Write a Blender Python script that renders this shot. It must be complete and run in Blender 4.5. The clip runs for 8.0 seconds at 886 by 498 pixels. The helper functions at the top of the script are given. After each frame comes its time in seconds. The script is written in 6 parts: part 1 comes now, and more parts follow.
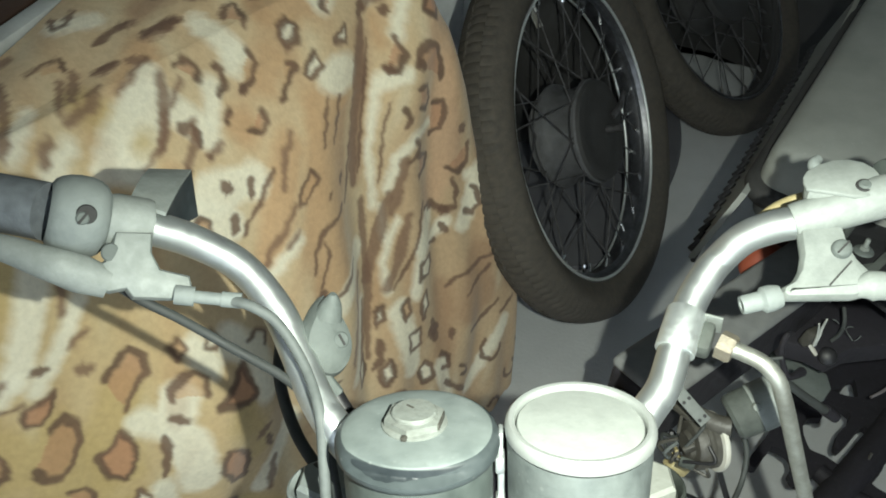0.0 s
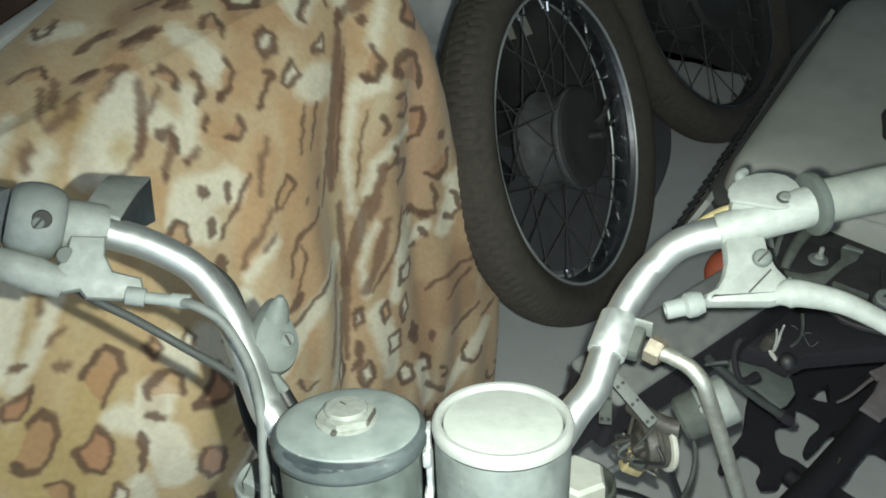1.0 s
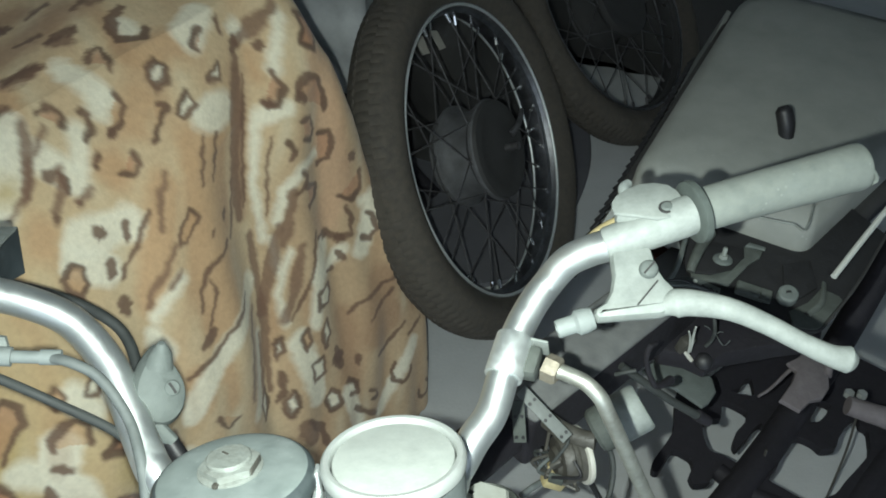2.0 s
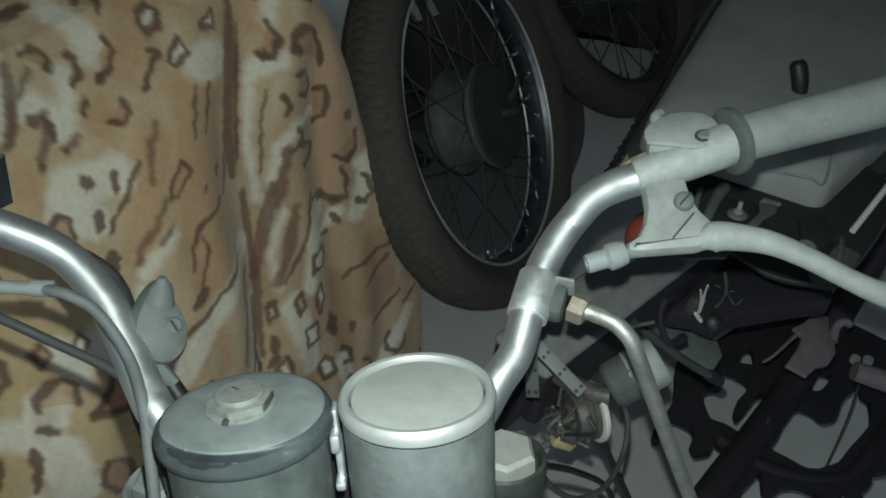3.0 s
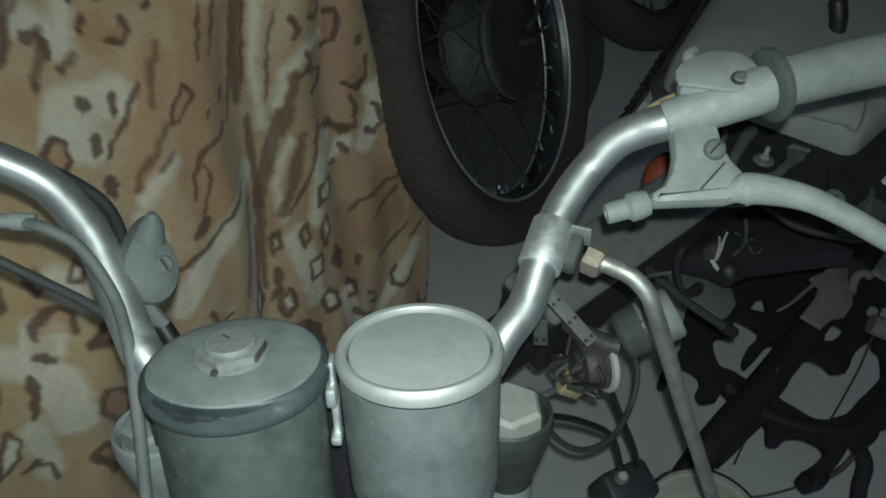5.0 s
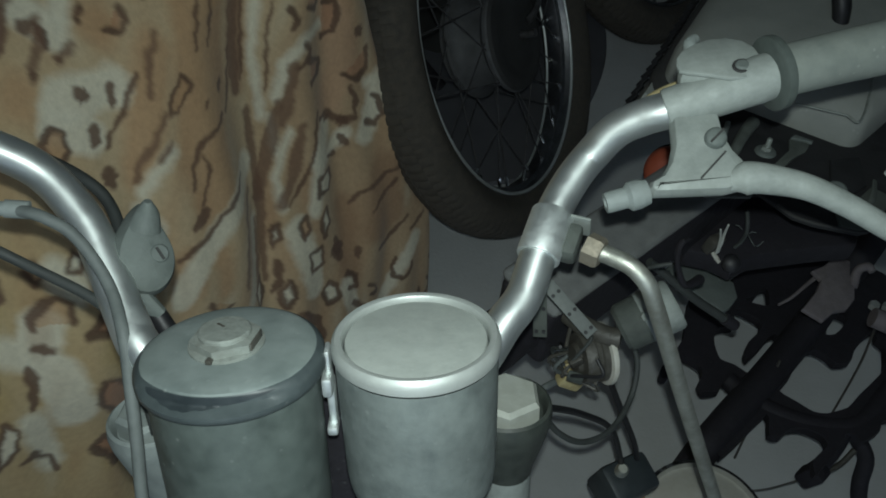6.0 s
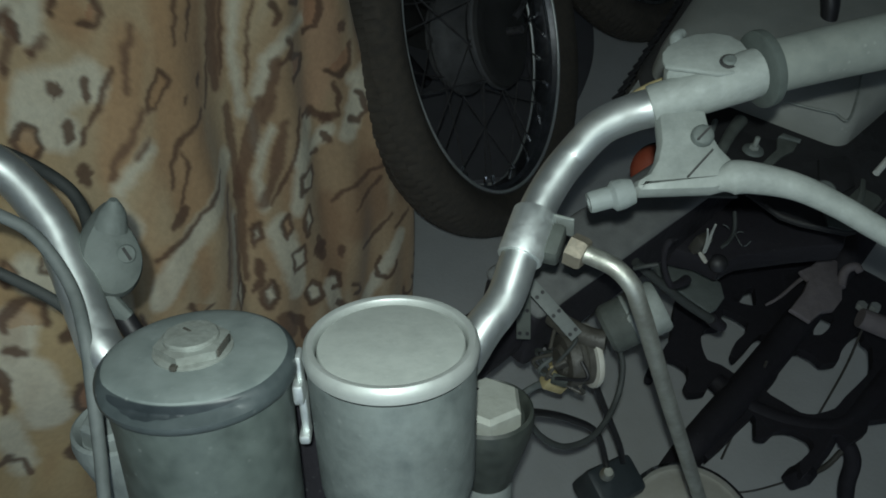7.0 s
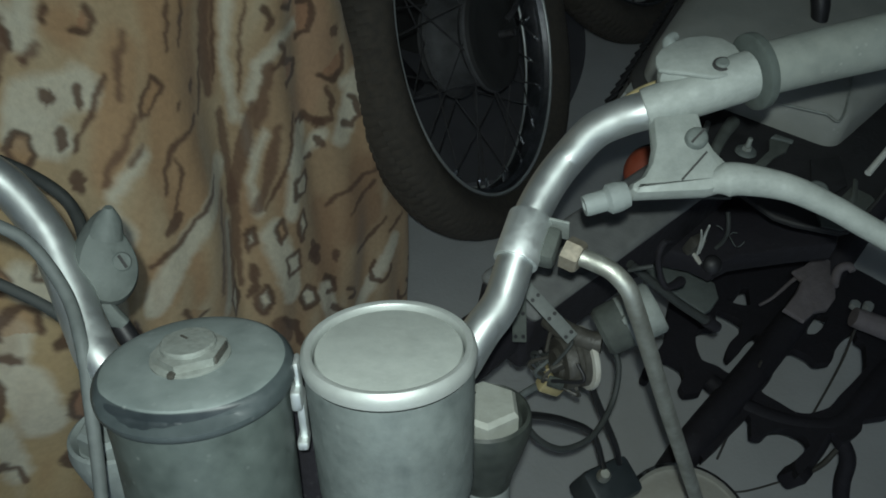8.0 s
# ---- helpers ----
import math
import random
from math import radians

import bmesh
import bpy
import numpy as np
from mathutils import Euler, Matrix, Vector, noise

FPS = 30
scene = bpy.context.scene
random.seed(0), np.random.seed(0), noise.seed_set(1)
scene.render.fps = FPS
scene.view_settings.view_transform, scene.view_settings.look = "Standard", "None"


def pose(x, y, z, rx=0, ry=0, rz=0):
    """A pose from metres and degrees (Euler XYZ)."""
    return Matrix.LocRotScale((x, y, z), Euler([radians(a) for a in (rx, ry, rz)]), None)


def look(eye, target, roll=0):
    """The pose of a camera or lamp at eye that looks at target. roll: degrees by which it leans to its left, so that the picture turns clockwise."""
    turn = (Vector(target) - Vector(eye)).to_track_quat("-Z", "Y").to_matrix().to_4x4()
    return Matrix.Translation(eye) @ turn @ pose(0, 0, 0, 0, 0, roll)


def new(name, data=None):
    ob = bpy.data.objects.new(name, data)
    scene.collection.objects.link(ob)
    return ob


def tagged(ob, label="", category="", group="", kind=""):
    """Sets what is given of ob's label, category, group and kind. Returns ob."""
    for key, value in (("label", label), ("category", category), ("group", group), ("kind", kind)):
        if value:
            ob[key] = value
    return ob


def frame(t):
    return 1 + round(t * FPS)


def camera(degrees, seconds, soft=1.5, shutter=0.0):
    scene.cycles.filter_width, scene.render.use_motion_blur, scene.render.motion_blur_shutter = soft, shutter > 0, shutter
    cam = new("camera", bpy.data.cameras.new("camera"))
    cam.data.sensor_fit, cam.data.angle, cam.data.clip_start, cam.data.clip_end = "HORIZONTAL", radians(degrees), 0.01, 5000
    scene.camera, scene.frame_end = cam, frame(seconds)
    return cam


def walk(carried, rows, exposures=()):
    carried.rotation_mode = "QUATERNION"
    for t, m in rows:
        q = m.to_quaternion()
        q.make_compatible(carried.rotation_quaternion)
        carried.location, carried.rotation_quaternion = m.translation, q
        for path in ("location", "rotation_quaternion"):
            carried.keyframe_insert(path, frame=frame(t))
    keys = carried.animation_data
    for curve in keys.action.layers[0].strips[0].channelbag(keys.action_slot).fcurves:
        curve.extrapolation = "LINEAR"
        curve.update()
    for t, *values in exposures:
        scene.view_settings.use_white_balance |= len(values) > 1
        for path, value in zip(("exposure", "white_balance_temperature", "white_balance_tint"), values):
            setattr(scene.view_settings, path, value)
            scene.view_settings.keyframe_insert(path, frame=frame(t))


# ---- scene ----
cam = camera(56.5, 8.0, 1.8)
PATH = [
    (0, (0.0331, 0.0064, 1.0990), (-0.0040, 0.7155, 0.3949), -1.91),
    (0.2, (0.0223, -0.0164, 1.1000), (-0.0409, 0.6878, 0.3928), -2.22),
    (0.5, (0.0319, -0.0207, 1.1121), (-0.0612, 0.6813, 0.4060), -3.12),
    (0.7, (0.0477, -0.0131, 1.1122), (-0.0320, 0.6939, 0.4096), -2.73),
    (1, (0.0733, -0.0076, 1.1158), (0.0251, 0.7034, 0.4143), -2.02),
    (1.2, (0.0906, 0.0017, 1.1179), (0.0667, 0.7179, 0.4204), -2.02),
    (1.5, (0.1044, 0.0044, 1.1185), (0.1039, 0.7257, 0.4259), -2.23),
    (1.7, (0.1101, 0.0059, 1.1177), (0.1220, 0.7273, 0.4252), -2.47),
    (3, (0.0838, 0.0088, 1.0717), (0.1261, 0.7174, 0.3673), -0.48),
    (3.2, (0.0836, 0.0178, 1.0594), (0.1285, 0.7137, 0.3426), 0.19),
    (3.5, (0.0817, 0.0313, 1.0532), (0.1255, 0.7048, 0.3153), 0.64),
    (3.7, (0.0792, 0.0353, 1.0506), (0.1224, 0.7002, 0.3049), 0.77),
    (4, (0.0742, 0.0378, 1.0547), (0.1132, 0.6928, 0.3001), 0.88),
    (4.5, (0.0808, 0.0341, 1.0568), (0.1129, 0.6832, 0.2967), 0.81),
    (6, (0.0877, 0.0342, 1.0522), (0.1133, 0.6753, 0.2852), 0.72),
    (6.5, (0.0884, 0.0410, 1.0460), (0.1215, 0.6815, 0.2788), 1.33),
    (7, (0.0930, 0.0439, 1.0425), (0.1324, 0.6828, 0.2742), 1.75),
    (7.5, (0.0976, 0.0466, 1.0452), (0.1429, 0.6862, 0.2779), 1.72),
    (8, (0.0917, 0.0443, 1.0435), (0.1392, 0.6852, 0.2774), 1.74),
]
EXPO = [(0.0, 0.42, 6700, 5), (0.5, 0.0, 6750, 5), (1.0, 0.28, 6550, 5), (1.5, 0.42, 6300, 5), (1.7, 0.40, 6300, 5), (2.8, -0.46, 6150, 5), (3.0, -0.78, 6150, 5), (3.5, -1.92, 5950, 5), (4.0, -1.32, 6050, 5), (4.5, -1.07, 6050, 4), (6.0, -1.25, 6050, 4), (7.0, -1.3, 6050, 4), (7.5, -1.25, 6130, 4), (8.0, -1.18, 6080, 4)]
walk(cam, [(t, look(eye, target, roll)) for t, eye, target, roll in PATH], EXPO)

# ---- light: the torch beside the lens, and a weak grey room light ----
world = bpy.data.worlds.new("world")
scene.world = world
world.use_nodes = True
world.node_tree.nodes["Background"].inputs[0].default_value = (0.75, 0.85, 1.0, 1)
world.node_tree.nodes["Background"].inputs[1].default_value = 1.5

torch = new("torch", bpy.data.lights.new("torch", "SPOT"))
torch.data.energy = 20.4
torch.data.color = (0.95, 1.0, 0.93)
torch.data.shadow_soft_size = 0.0035
torch.data.spot_size = radians(114)
torch.data.spot_blend = 1.0
torch.matrix_world = look((0.089, 0.038, 1.072), (0.16, 0.56, 0.31))


# ---- materials ----
def material(name, base, rough=0.6, metal=0.0, dark=None, scale=18.0, amount=0.5, bump=0.15, fine=220.0,
             dust=None, dust_amount=0.0, coat=0.0, specks=0.0, coat_rough=0.09, coat_ior=1.5):
    """Base colour mottled towards `dark`, fine relief, and dust that lies in patches."""
    m = bpy.data.materials.new(name)
    m.use_nodes = True
    nt = m.node_tree
    nd, ln = nt.nodes, nt.links
    b = nd["Principled BSDF"]
    b.inputs["Roughness"].default_value = rough
    b.inputs["Metallic"].default_value = metal
    b.inputs["Coat Weight"].default_value = coat
    b.inputs["Coat Roughness"].default_value = coat_rough
    b.inputs["Coat IOR"].default_value = coat_ior
    co = nd.new("ShaderNodeTexCoord")
    n1 = nd.new("ShaderNodeTexNoise")
    n1.inputs["Scale"].default_value = scale
    n1.inputs["Detail"].default_value = 6
    n1.inputs["Roughness"].default_value = 0.65
    ln.new(co.outputs["Object"], n1.inputs["Vector"])
    r1 = nd.new("ShaderNodeMapRange")
    r1.inputs[1].default_value, r1.inputs[2].default_value = 0.35, 0.7
    r1.inputs[3].default_value, r1.inputs[4].default_value = 0.0, amount
    ln.new(n1.outputs["Fac"], r1.inputs[0])
    mix = nd.new("ShaderNodeMix")
    mix.data_type = "RGBA"
    d = dark or tuple(c * 0.55 for c in base)
    mix.inputs[6].default_value, mix.inputs[7].default_value = (*base, 1), (*d, 1)
    ln.new(r1.outputs[0], mix.inputs[0])
    colour = mix.outputs[2]
    n2 = nd.new("ShaderNodeTexNoise")
    n2.inputs["Scale"].default_value = fine
    n2.inputs["Detail"].default_value = 4
    ln.new(co.outputs["Object"], n2.inputs["Vector"])
    if dust:
        n3 = nd.new("ShaderNodeTexNoise")
        n3.inputs["Scale"].default_value = scale * 2.7
        n3.inputs["Detail"].default_value = 8
        ln.new(co.outputs["Object"], n3.inputs["Vector"])
        r3 = nd.new("ShaderNodeMapRange")
        r3.inputs[1].default_value, r3.inputs[2].default_value = 0.3, 0.75
        r3.inputs[3].default_value, r3.inputs[4].default_value = dust_amount * 0.35, dust_amount
        ln.new(n3.outputs["Fac"], r3.inputs[0])
        mx = nd.new("ShaderNodeMix")
        mx.data_type = "RGBA"
        mx.inputs[7].default_value = (*dust, 1)
        ln.new(colour, mx.inputs[6])
        ln.new(r3.outputs[0], mx.inputs[0])
        colour = mx.outputs[2]
        rr = nd.new("ShaderNodeMapRange")
        rr.inputs[1].default_value, rr.inputs[2].default_value = 0.0, max(dust_amount, 0.01)
        rr.inputs[3].default_value, rr.inputs[4].default_value = rough, min(rough + 0.3, 0.95)
        ln.new(r3.outputs[0], rr.inputs[0])
        ln.new(rr.outputs[0], b.inputs["Roughness"])
    if specks:
        # pale grit and dried drops of several sizes
        for size, cut in ((150.0, 0.07), (70.0, 0.045)):
            vo = nd.new("ShaderNodeTexVoronoi")
            vo.inputs["Scale"].default_value = size
            ln.new(co.outputs["Object"], vo.inputs["Vector"])
            near = nd.new("ShaderNodeMapRange")
            near.inputs[1].default_value, near.inputs[2].default_value = cut, cut * 2.2
            near.inputs[3].default_value, near.inputs[4].default_value = specks, 0.0
            ln.new(vo.outputs["Distance"], near.inputs[0])
            keep = nd.new("ShaderNodeMath")
            keep.operation = "MULTIPLY"
            ln.new(near.outputs[0], keep.inputs[0])
            ln.new(r1.outputs[0], keep.inputs[1])
            ms = nd.new("ShaderNodeMix")
            ms.data_type = "RGBA"
            ms.inputs[7].default_value = (0.42, 0.44, 0.42, 1)
            ln.new(colour, ms.inputs[6])
            ln.new(keep.outputs[0], ms.inputs[0])
            colour = ms.outputs[2]
    ln.new(colour, b.inputs["Base Color"])
    bp = nd.new("ShaderNodeBump")
    bp.inputs["Strength"].default_value = bump
    bp.inputs["Distance"].default_value = 0.0015
    ln.new(n2.outputs["Fac"], bp.inputs["Height"])
    ln.new(bp.outputs[0], b.inputs["Normal"])
    return m


DUST = (0.40, 0.42, 0.38)
M_CHROME = material("dulled_chrome", (0.90, 0.94, 0.92), 0.29, 0.86, (0.70, 0.74, 0.72), 320, 0.35, 0.05, 700, (0.58, 0.62, 0.60), 0.20)


def drawn(m, amount, turn):
    """Metal polished round its axis: the gloss runs along the tube, by the mesh's own layout."""
    nt = m.node_tree
    b = nt.nodes["Principled BSDF"]
    b.inputs["Anisotropic"].default_value = amount
    b.inputs["Anisotropic Rotation"].default_value = turn
    tg = nt.nodes.new("ShaderNodeTangent")
    tg.direction_type = "UV_MAP"
    tg.uv_map = "along"
    nt.links.new(tg.outputs[0], b.inputs["Tangent"])
    return m


M_BAR = drawn(material("satin_drawn_tube", (0.80, 0.84, 0.83), 0.34, 0.93, (0.62, 0.66, 0.645), 45, 0.5, 0.02, 500, (0.52, 0.56, 0.53), 0.28, specks=0.2), 0.62, 0.0)
M_SLEEVE = material("satin_clamp_metal", (0.74, 0.78, 0.77), 0.36, 0.9, (0.58, 0.62, 0.61), 90, 0.45, 0.03, 500, (0.50, 0.54, 0.52), 0.2)
M_BRIGHT = material("bright_chrome", (0.75, 0.76, 0.76), 0.12, 1.0, (0.5, 0.5, 0.5), 40, 0.5, 0.03)
M_ALU = material("dusty_cast_aluminium", (0.30, 0.327, 0.311), 0.5, 0.2, (0.155, 0.175, 0.167), 80, 0.85, 0.14, 420, (0.245, 0.268, 0.248), 0.6)
M_GREY = material("dusty_grey_casting", (0.20, 0.225, 0.22), 0.55, 0.15, (0.13, 0.15, 0.15), 50, 0.7, 0.2, 400, (0.27, 0.30, 0.285), 0.6)
M_CAN = material("dusty_grey_paint", (0.185, 0.214, 0.206), 0.38, 0.3, (0.075, 0.091, 0.091), 60, 0.9, 0.14, 300, (0.21, 0.235, 0.225), 0.55, specks=0.3)
M_CANTOP = material("dusty_dial_cover", (0.30, 0.325, 0.305), 0.5, 0.0, (0.215, 0.235, 0.22), 60, 0.9, 0.10, 300, (0.34, 0.362, 0.335), 0.55, specks=0.3)
M_CAP = material("dusty_black_cap", (0.112, 0.137, 0.130), 0.52, 0.0, (0.066, 0.083, 0.085), 30, 0.7, 0.08, 300, (0.225, 0.258, 0.25), 0.7, specks=0.3)
M_CANDARK = material("half_wiped_black_enamel", (0.050, 0.063, 0.059), 0.3, 0.0, (0.020, 0.026, 0.025), 40, 0.8, 0.08, 300, (0.138, 0.164, 0.152), 0.55, specks=0.3)
M_ENAMEL = material("bare_black_enamel", (0.020, 0.026, 0.030), 0.30, 0.0, (0.011, 0.015, 0.017), 60, 0.6, 0.03, 300, (0.060, 0.073, 0.078), 0.35)
M_RUBBED = material("rubbed_blue_black_enamel", (0.048, 0.060, 0.062), 0.26, 0.0, (0.020, 0.026, 0.029), 50, 0.8, 0.05, 300, (0.085, 0.102, 0.106), 0.45, specks=0.3)
M_DARKCABLE = material("dark_cable_sheath", (0.026, 0.030, 0.029), 0.5, 0.0, (0.014, 0.016, 0.016), 60, 0.7, 0.1, 300, (0.075, 0.083, 0.078), 0.35)
M_CHOKE = material("green_grey_casting", (0.105, 0.122, 0.115), 0.55, 0.1, (0.06, 0.072, 0.068), 60, 0.8, 0.25, 400, (0.16, 0.18, 0.17), 0.5)
M_FLANGE = material("green_grey_rubber", (0.046, 0.058, 0.053), 0.7, 0.0, (0.030, 0.038, 0.035), 60, 0.8, 0.2, 400, (0.085, 0.10, 0.092), 0.5)
# colour of the made-up sheet that darkens the floor behind the spokes
M_DARKFLOOR = material("dark_floor_cover", (0.095, 0.096, 0.108), 0.6, 0.0, (0.055, 0.056, 0.064), 8, 0.8, 0.2, 90, (0.14, 0.142, 0.152), 0.45)
M_STRAP = material("pale_zinc_strap", (0.17, 0.185, 0.178), 0.5, 0.2, (0.10, 0.11, 0.106), 90, 0.8, 0.1, 400, (0.15, 0.162, 0.15), 0.5)
M_RIMMETAL = material("satin_metal_rim", (0.55, 0.58, 0.58), 0.32, 0.7, (0.36, 0.39, 0.39), 60, 0.6, 0.05, 300, DUST, 0.3)
M_RING = material("dusty_matt_metal_rim", (0.52, 0.55, 0.53), 0.32, 0.5, (0.38, 0.405, 0.39), 60, 0.6, 0.05, 300, (0.36, 0.385, 0.36), 0.45)
M_OLIVE = material("worn_olive_black_enamel", (0.024, 0.029, 0.026), 0.32, 0.0, (0.011, 0.013, 0.012), 60, 0.8, 0.06, 300, (0.080, 0.090, 0.076), 0.38)
M_BOLT = material("dusty_zinc_bolt", (0.225, 0.25, 0.232), 0.5, 0.3, (0.12, 0.125, 0.11), 120, 0.8, 0.2, 500, (0.27, 0.29, 0.265), 0.6)
# lighter copy of the bolt colour, brightens the right fork nut and a rivet
M_PALEBOLT = material("dusty_pale_bolt", (0.44, 0.46, 0.42), 0.42, 0.35, (0.30, 0.31, 0.27), 90, 0.7, 0.12, 400, (0.42, 0.44, 0.39), 0.5)
M_BRASS = material("tarnished_brass", (0.25, 0.22, 0.17), 0.45, 0.6, (0.16, 0.13, 0.09), 150, 0.8, 0.15, 500, (0.30, 0.30, 0.26), 0.35)
M_STEM = material("worn_plated_steel", (0.56, 0.58, 0.53), 0.33, 0.85, (0.28, 0.27, 0.23), 70, 0.9, 0.15, 350, (0.40, 0.42, 0.37), 0.5, specks=0.3)
M_GRIPL = material("worn_black_rubber", (0.095, 0.105, 0.115), 0.65, 0.0, (0.05, 0.056, 0.062), 60, 0.8, 0.3, 500, (0.21, 0.235, 0.25), 0.6)
M_GRIPR = material("dusty_grey_grip", (0.15, 0.17, 0.16), 0.8, 0.0, (0.10, 0.115, 0.105), 50, 0.8, 0.12, 500, (0.21, 0.23, 0.205), 0.7, specks=0.3)
M_CABLE = material("grey_cable_sheath", (0.095, 0.108, 0.106), 0.5, 0.0, (0.045, 0.053, 0.053), 60, 0.8, 0.1, 300, (0.165, 0.182, 0.174), 0.5)
M_BLACKC = material("black_cable_sheath", (0.012, 0.012, 0.014), 0.5, 0.0, (0.006, 0.006, 0.006), 60, 0.6, 0.1)
M_FRAME = material("sooty_black_frame", (0.0095, 0.0085, 0.0130), 0.6, 0.0, (0.005, 0.0045, 0.0065), 30, 0.7, 0.3, 250, (0.021, 0.018, 0.024), 0.3, specks=0.1)
M_FRAMEDUST = material("dusty_frame_top", (0.14, 0.145, 0.145), 0.7, 0.0, (0.08, 0.08, 0.085), 30, 0.8, 0.25, 300, (0.22, 0.23, 0.22), 0.6)
M_BRACKET = material("dusty_purple_brown_steel", (0.13, 0.115, 0.125), 0.7, 0.0, (0.06, 0.05, 0.055), 50, 0.8, 0.3, 300, (0.2, 0.18, 0.18), 0.5)
M_TYRE = material("dusty_tyre_rubber", (0.040, 0.037, 0.033), 0.8, 0.0, (0.020, 0.018, 0.016), 40, 0.7, 0.4, 300, (0.120, 0.103, 0.078), 0.52)
M_SPOKE = material("dull_steel_spoke", (0.13, 0.13, 0.135), 0.45, 0.6, (0.06, 0.055, 0.05), 90, 0.8, 0.1)
M_RIMW = material("grimy_wheel_chrome", (0.27, 0.275, 0.29), 0.22, 1.0, (0.12, 0.12, 0.13), 40, 0.8, 0.05, 300, (0.10, 0.10, 0.10), 0.4)
M_HUB = material("grimy_hub", (0.110, 0.114, 0.120), 0.5, 0.2, (0.045, 0.046, 0.050), 40, 0.9, 0.3, 250, (0.10, 0.098, 0.094), 0.5)
M_SEAT = material("dusty_grey_vinyl", (0.225, 0.237, 0.22), 0.62, 0.0, (0.15, 0.16, 0.15), 14, 0.85, 0.12, 500, (0.275, 0.287, 0.262), 0.5, specks=0.3)
M_TRAY = material("dusty_green_black_tray", (0.009, 0.009, 0.011), 0.6, 0.0, (0.004, 0.004, 0.005), 35, 0.9, 0.3, 250, (0.024, 0.025, 0.026), 0.4)
M_TRAYDUST = material("green_grey_dusty_metal", (0.060, 0.069, 0.062), 0.6, 0.0, (0.022, 0.026, 0.024), 60, 0.9, 0.3, 250, (0.105, 0.118, 0.104), 0.5)
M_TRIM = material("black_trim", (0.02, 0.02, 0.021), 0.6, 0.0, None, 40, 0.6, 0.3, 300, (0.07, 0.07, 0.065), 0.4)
M_RED = material("red_lamp_plastic", (0.29, 0.062, 0.028), 0.35, 0.0, (0.25, 0.03, 0.015), 30, 0.5, 0.05, 200, (0.3, 0.12, 0.08), 0.3)
# darker copy of the lamp red, stands in for its shaded side
M_REDSHADE = material("shaded_red_plastic", (0.085, 0.022, 0.016), 0.4, 0.0, (0.05, 0.012, 0.010), 40, 0.7, 0.08, 200, (0.11, 0.05, 0.035), 0.3)
M_WHITE = material("off_white_plastic", (0.50, 0.50, 0.45), 0.5, 0.0, (0.4, 0.38, 0.32), 60, 0.6, 0.1, 300, (0.4, 0.38, 0.32), 0.35)
M_YELLOW = material("aged_yellow_connector", (0.42, 0.36, 0.19), 0.5, 0.0, (0.25, 0.2, 0.1), 80, 0.7, 0.1)
M_BROWN = material("grimy_brown_plastic", (0.045, 0.043, 0.037), 0.3, 0.0, (0.022, 0.021, 0.018), 60, 0.8, 0.3, 300, (0.10, 0.095, 0.08), 0.5)
M_STRIP = material("white_painted_wood", (0.52, 0.54, 0.50), 0.6, 0.0, (0.36, 0.37, 0.34), 20, 0.7, 0.2)
M_WOOD = material("dark_brown_wood", (0.10, 0.055, 0.035), 0.5, 0.0, (0.05, 0.028, 0.018), 12, 0.8, 0.3, 120)
M_SACK = material("grey_white_plastic_sheet", (0.66, 0.69, 0.69), 0.5, 0.0, (0.36, 0.38, 0.4), 10, 0.8, 0.15, 60)


def floor_material():
    """Bare grey cement screed: large stains, trowel mottling, fine grit."""
    m = material("grey_cement_floor", (0.54, 0.558, 0.555), 0.75, 0.0, (0.40, 0.417, 0.415), 6, 0.8, 0.35, 160, (0.43, 0.442, 0.435), 0.6)
    return m


M_FLOOR = floor_material()
M_WALL = material("pale_wall_paint", (0.66, 0.68, 0.67), 0.85, 0.0, (0.55, 0.57, 0.57), 4, 0.7, 0.2, 90)


# ---- mesh helpers ----
def part(name, bm, mat, parent=None, label="", smooth=35.0):
    me = bpy.data.meshes.new(name)
    bmesh.ops.recalc_face_normals(bm, faces=bm.faces[:])
    bm.to_mesh(me)
    bm.free()
    me.materials.append(mat)
    if smooth:
        for p in me.polygons:
            p.use_smooth = True
        me.set_sharp_from_angle(angle=radians(smooth))
    ob = new(name, me)
    if parent is not None:
        ob.parent = parent
        if parent.type == "EMPTY":
            ob.matrix_parent_inverse = Matrix.Translation(-parent.location)
    return tagged(ob, label)


def thing(name, x, y, z, label, category, group=""):
    e = new(name)
    e.location = (x, y, z)
    e.empty_display_size = 0.05
    return tagged(e, label, category, group)


def curve_points(pts, per=8):
    """A smooth line through the points (Catmull-Rom)."""
    p = [Vector(q) for q in pts]
    p = [2 * p[0] - p[1]] + p + [2 * p[-1] - p[-2]]
    out = []
    for a, b, c, d in zip(p, p[1:], p[2:], p[3:]):
        for k in range(per):
            t = k / per
            out.append(0.5 * (2 * b + (c - a) * t + (2 * a - 5 * b + 4 * c - d) * t * t + (3 * b - a - 3 * c + d) * t ** 3))
    out.append(p[-2].copy())
    return out


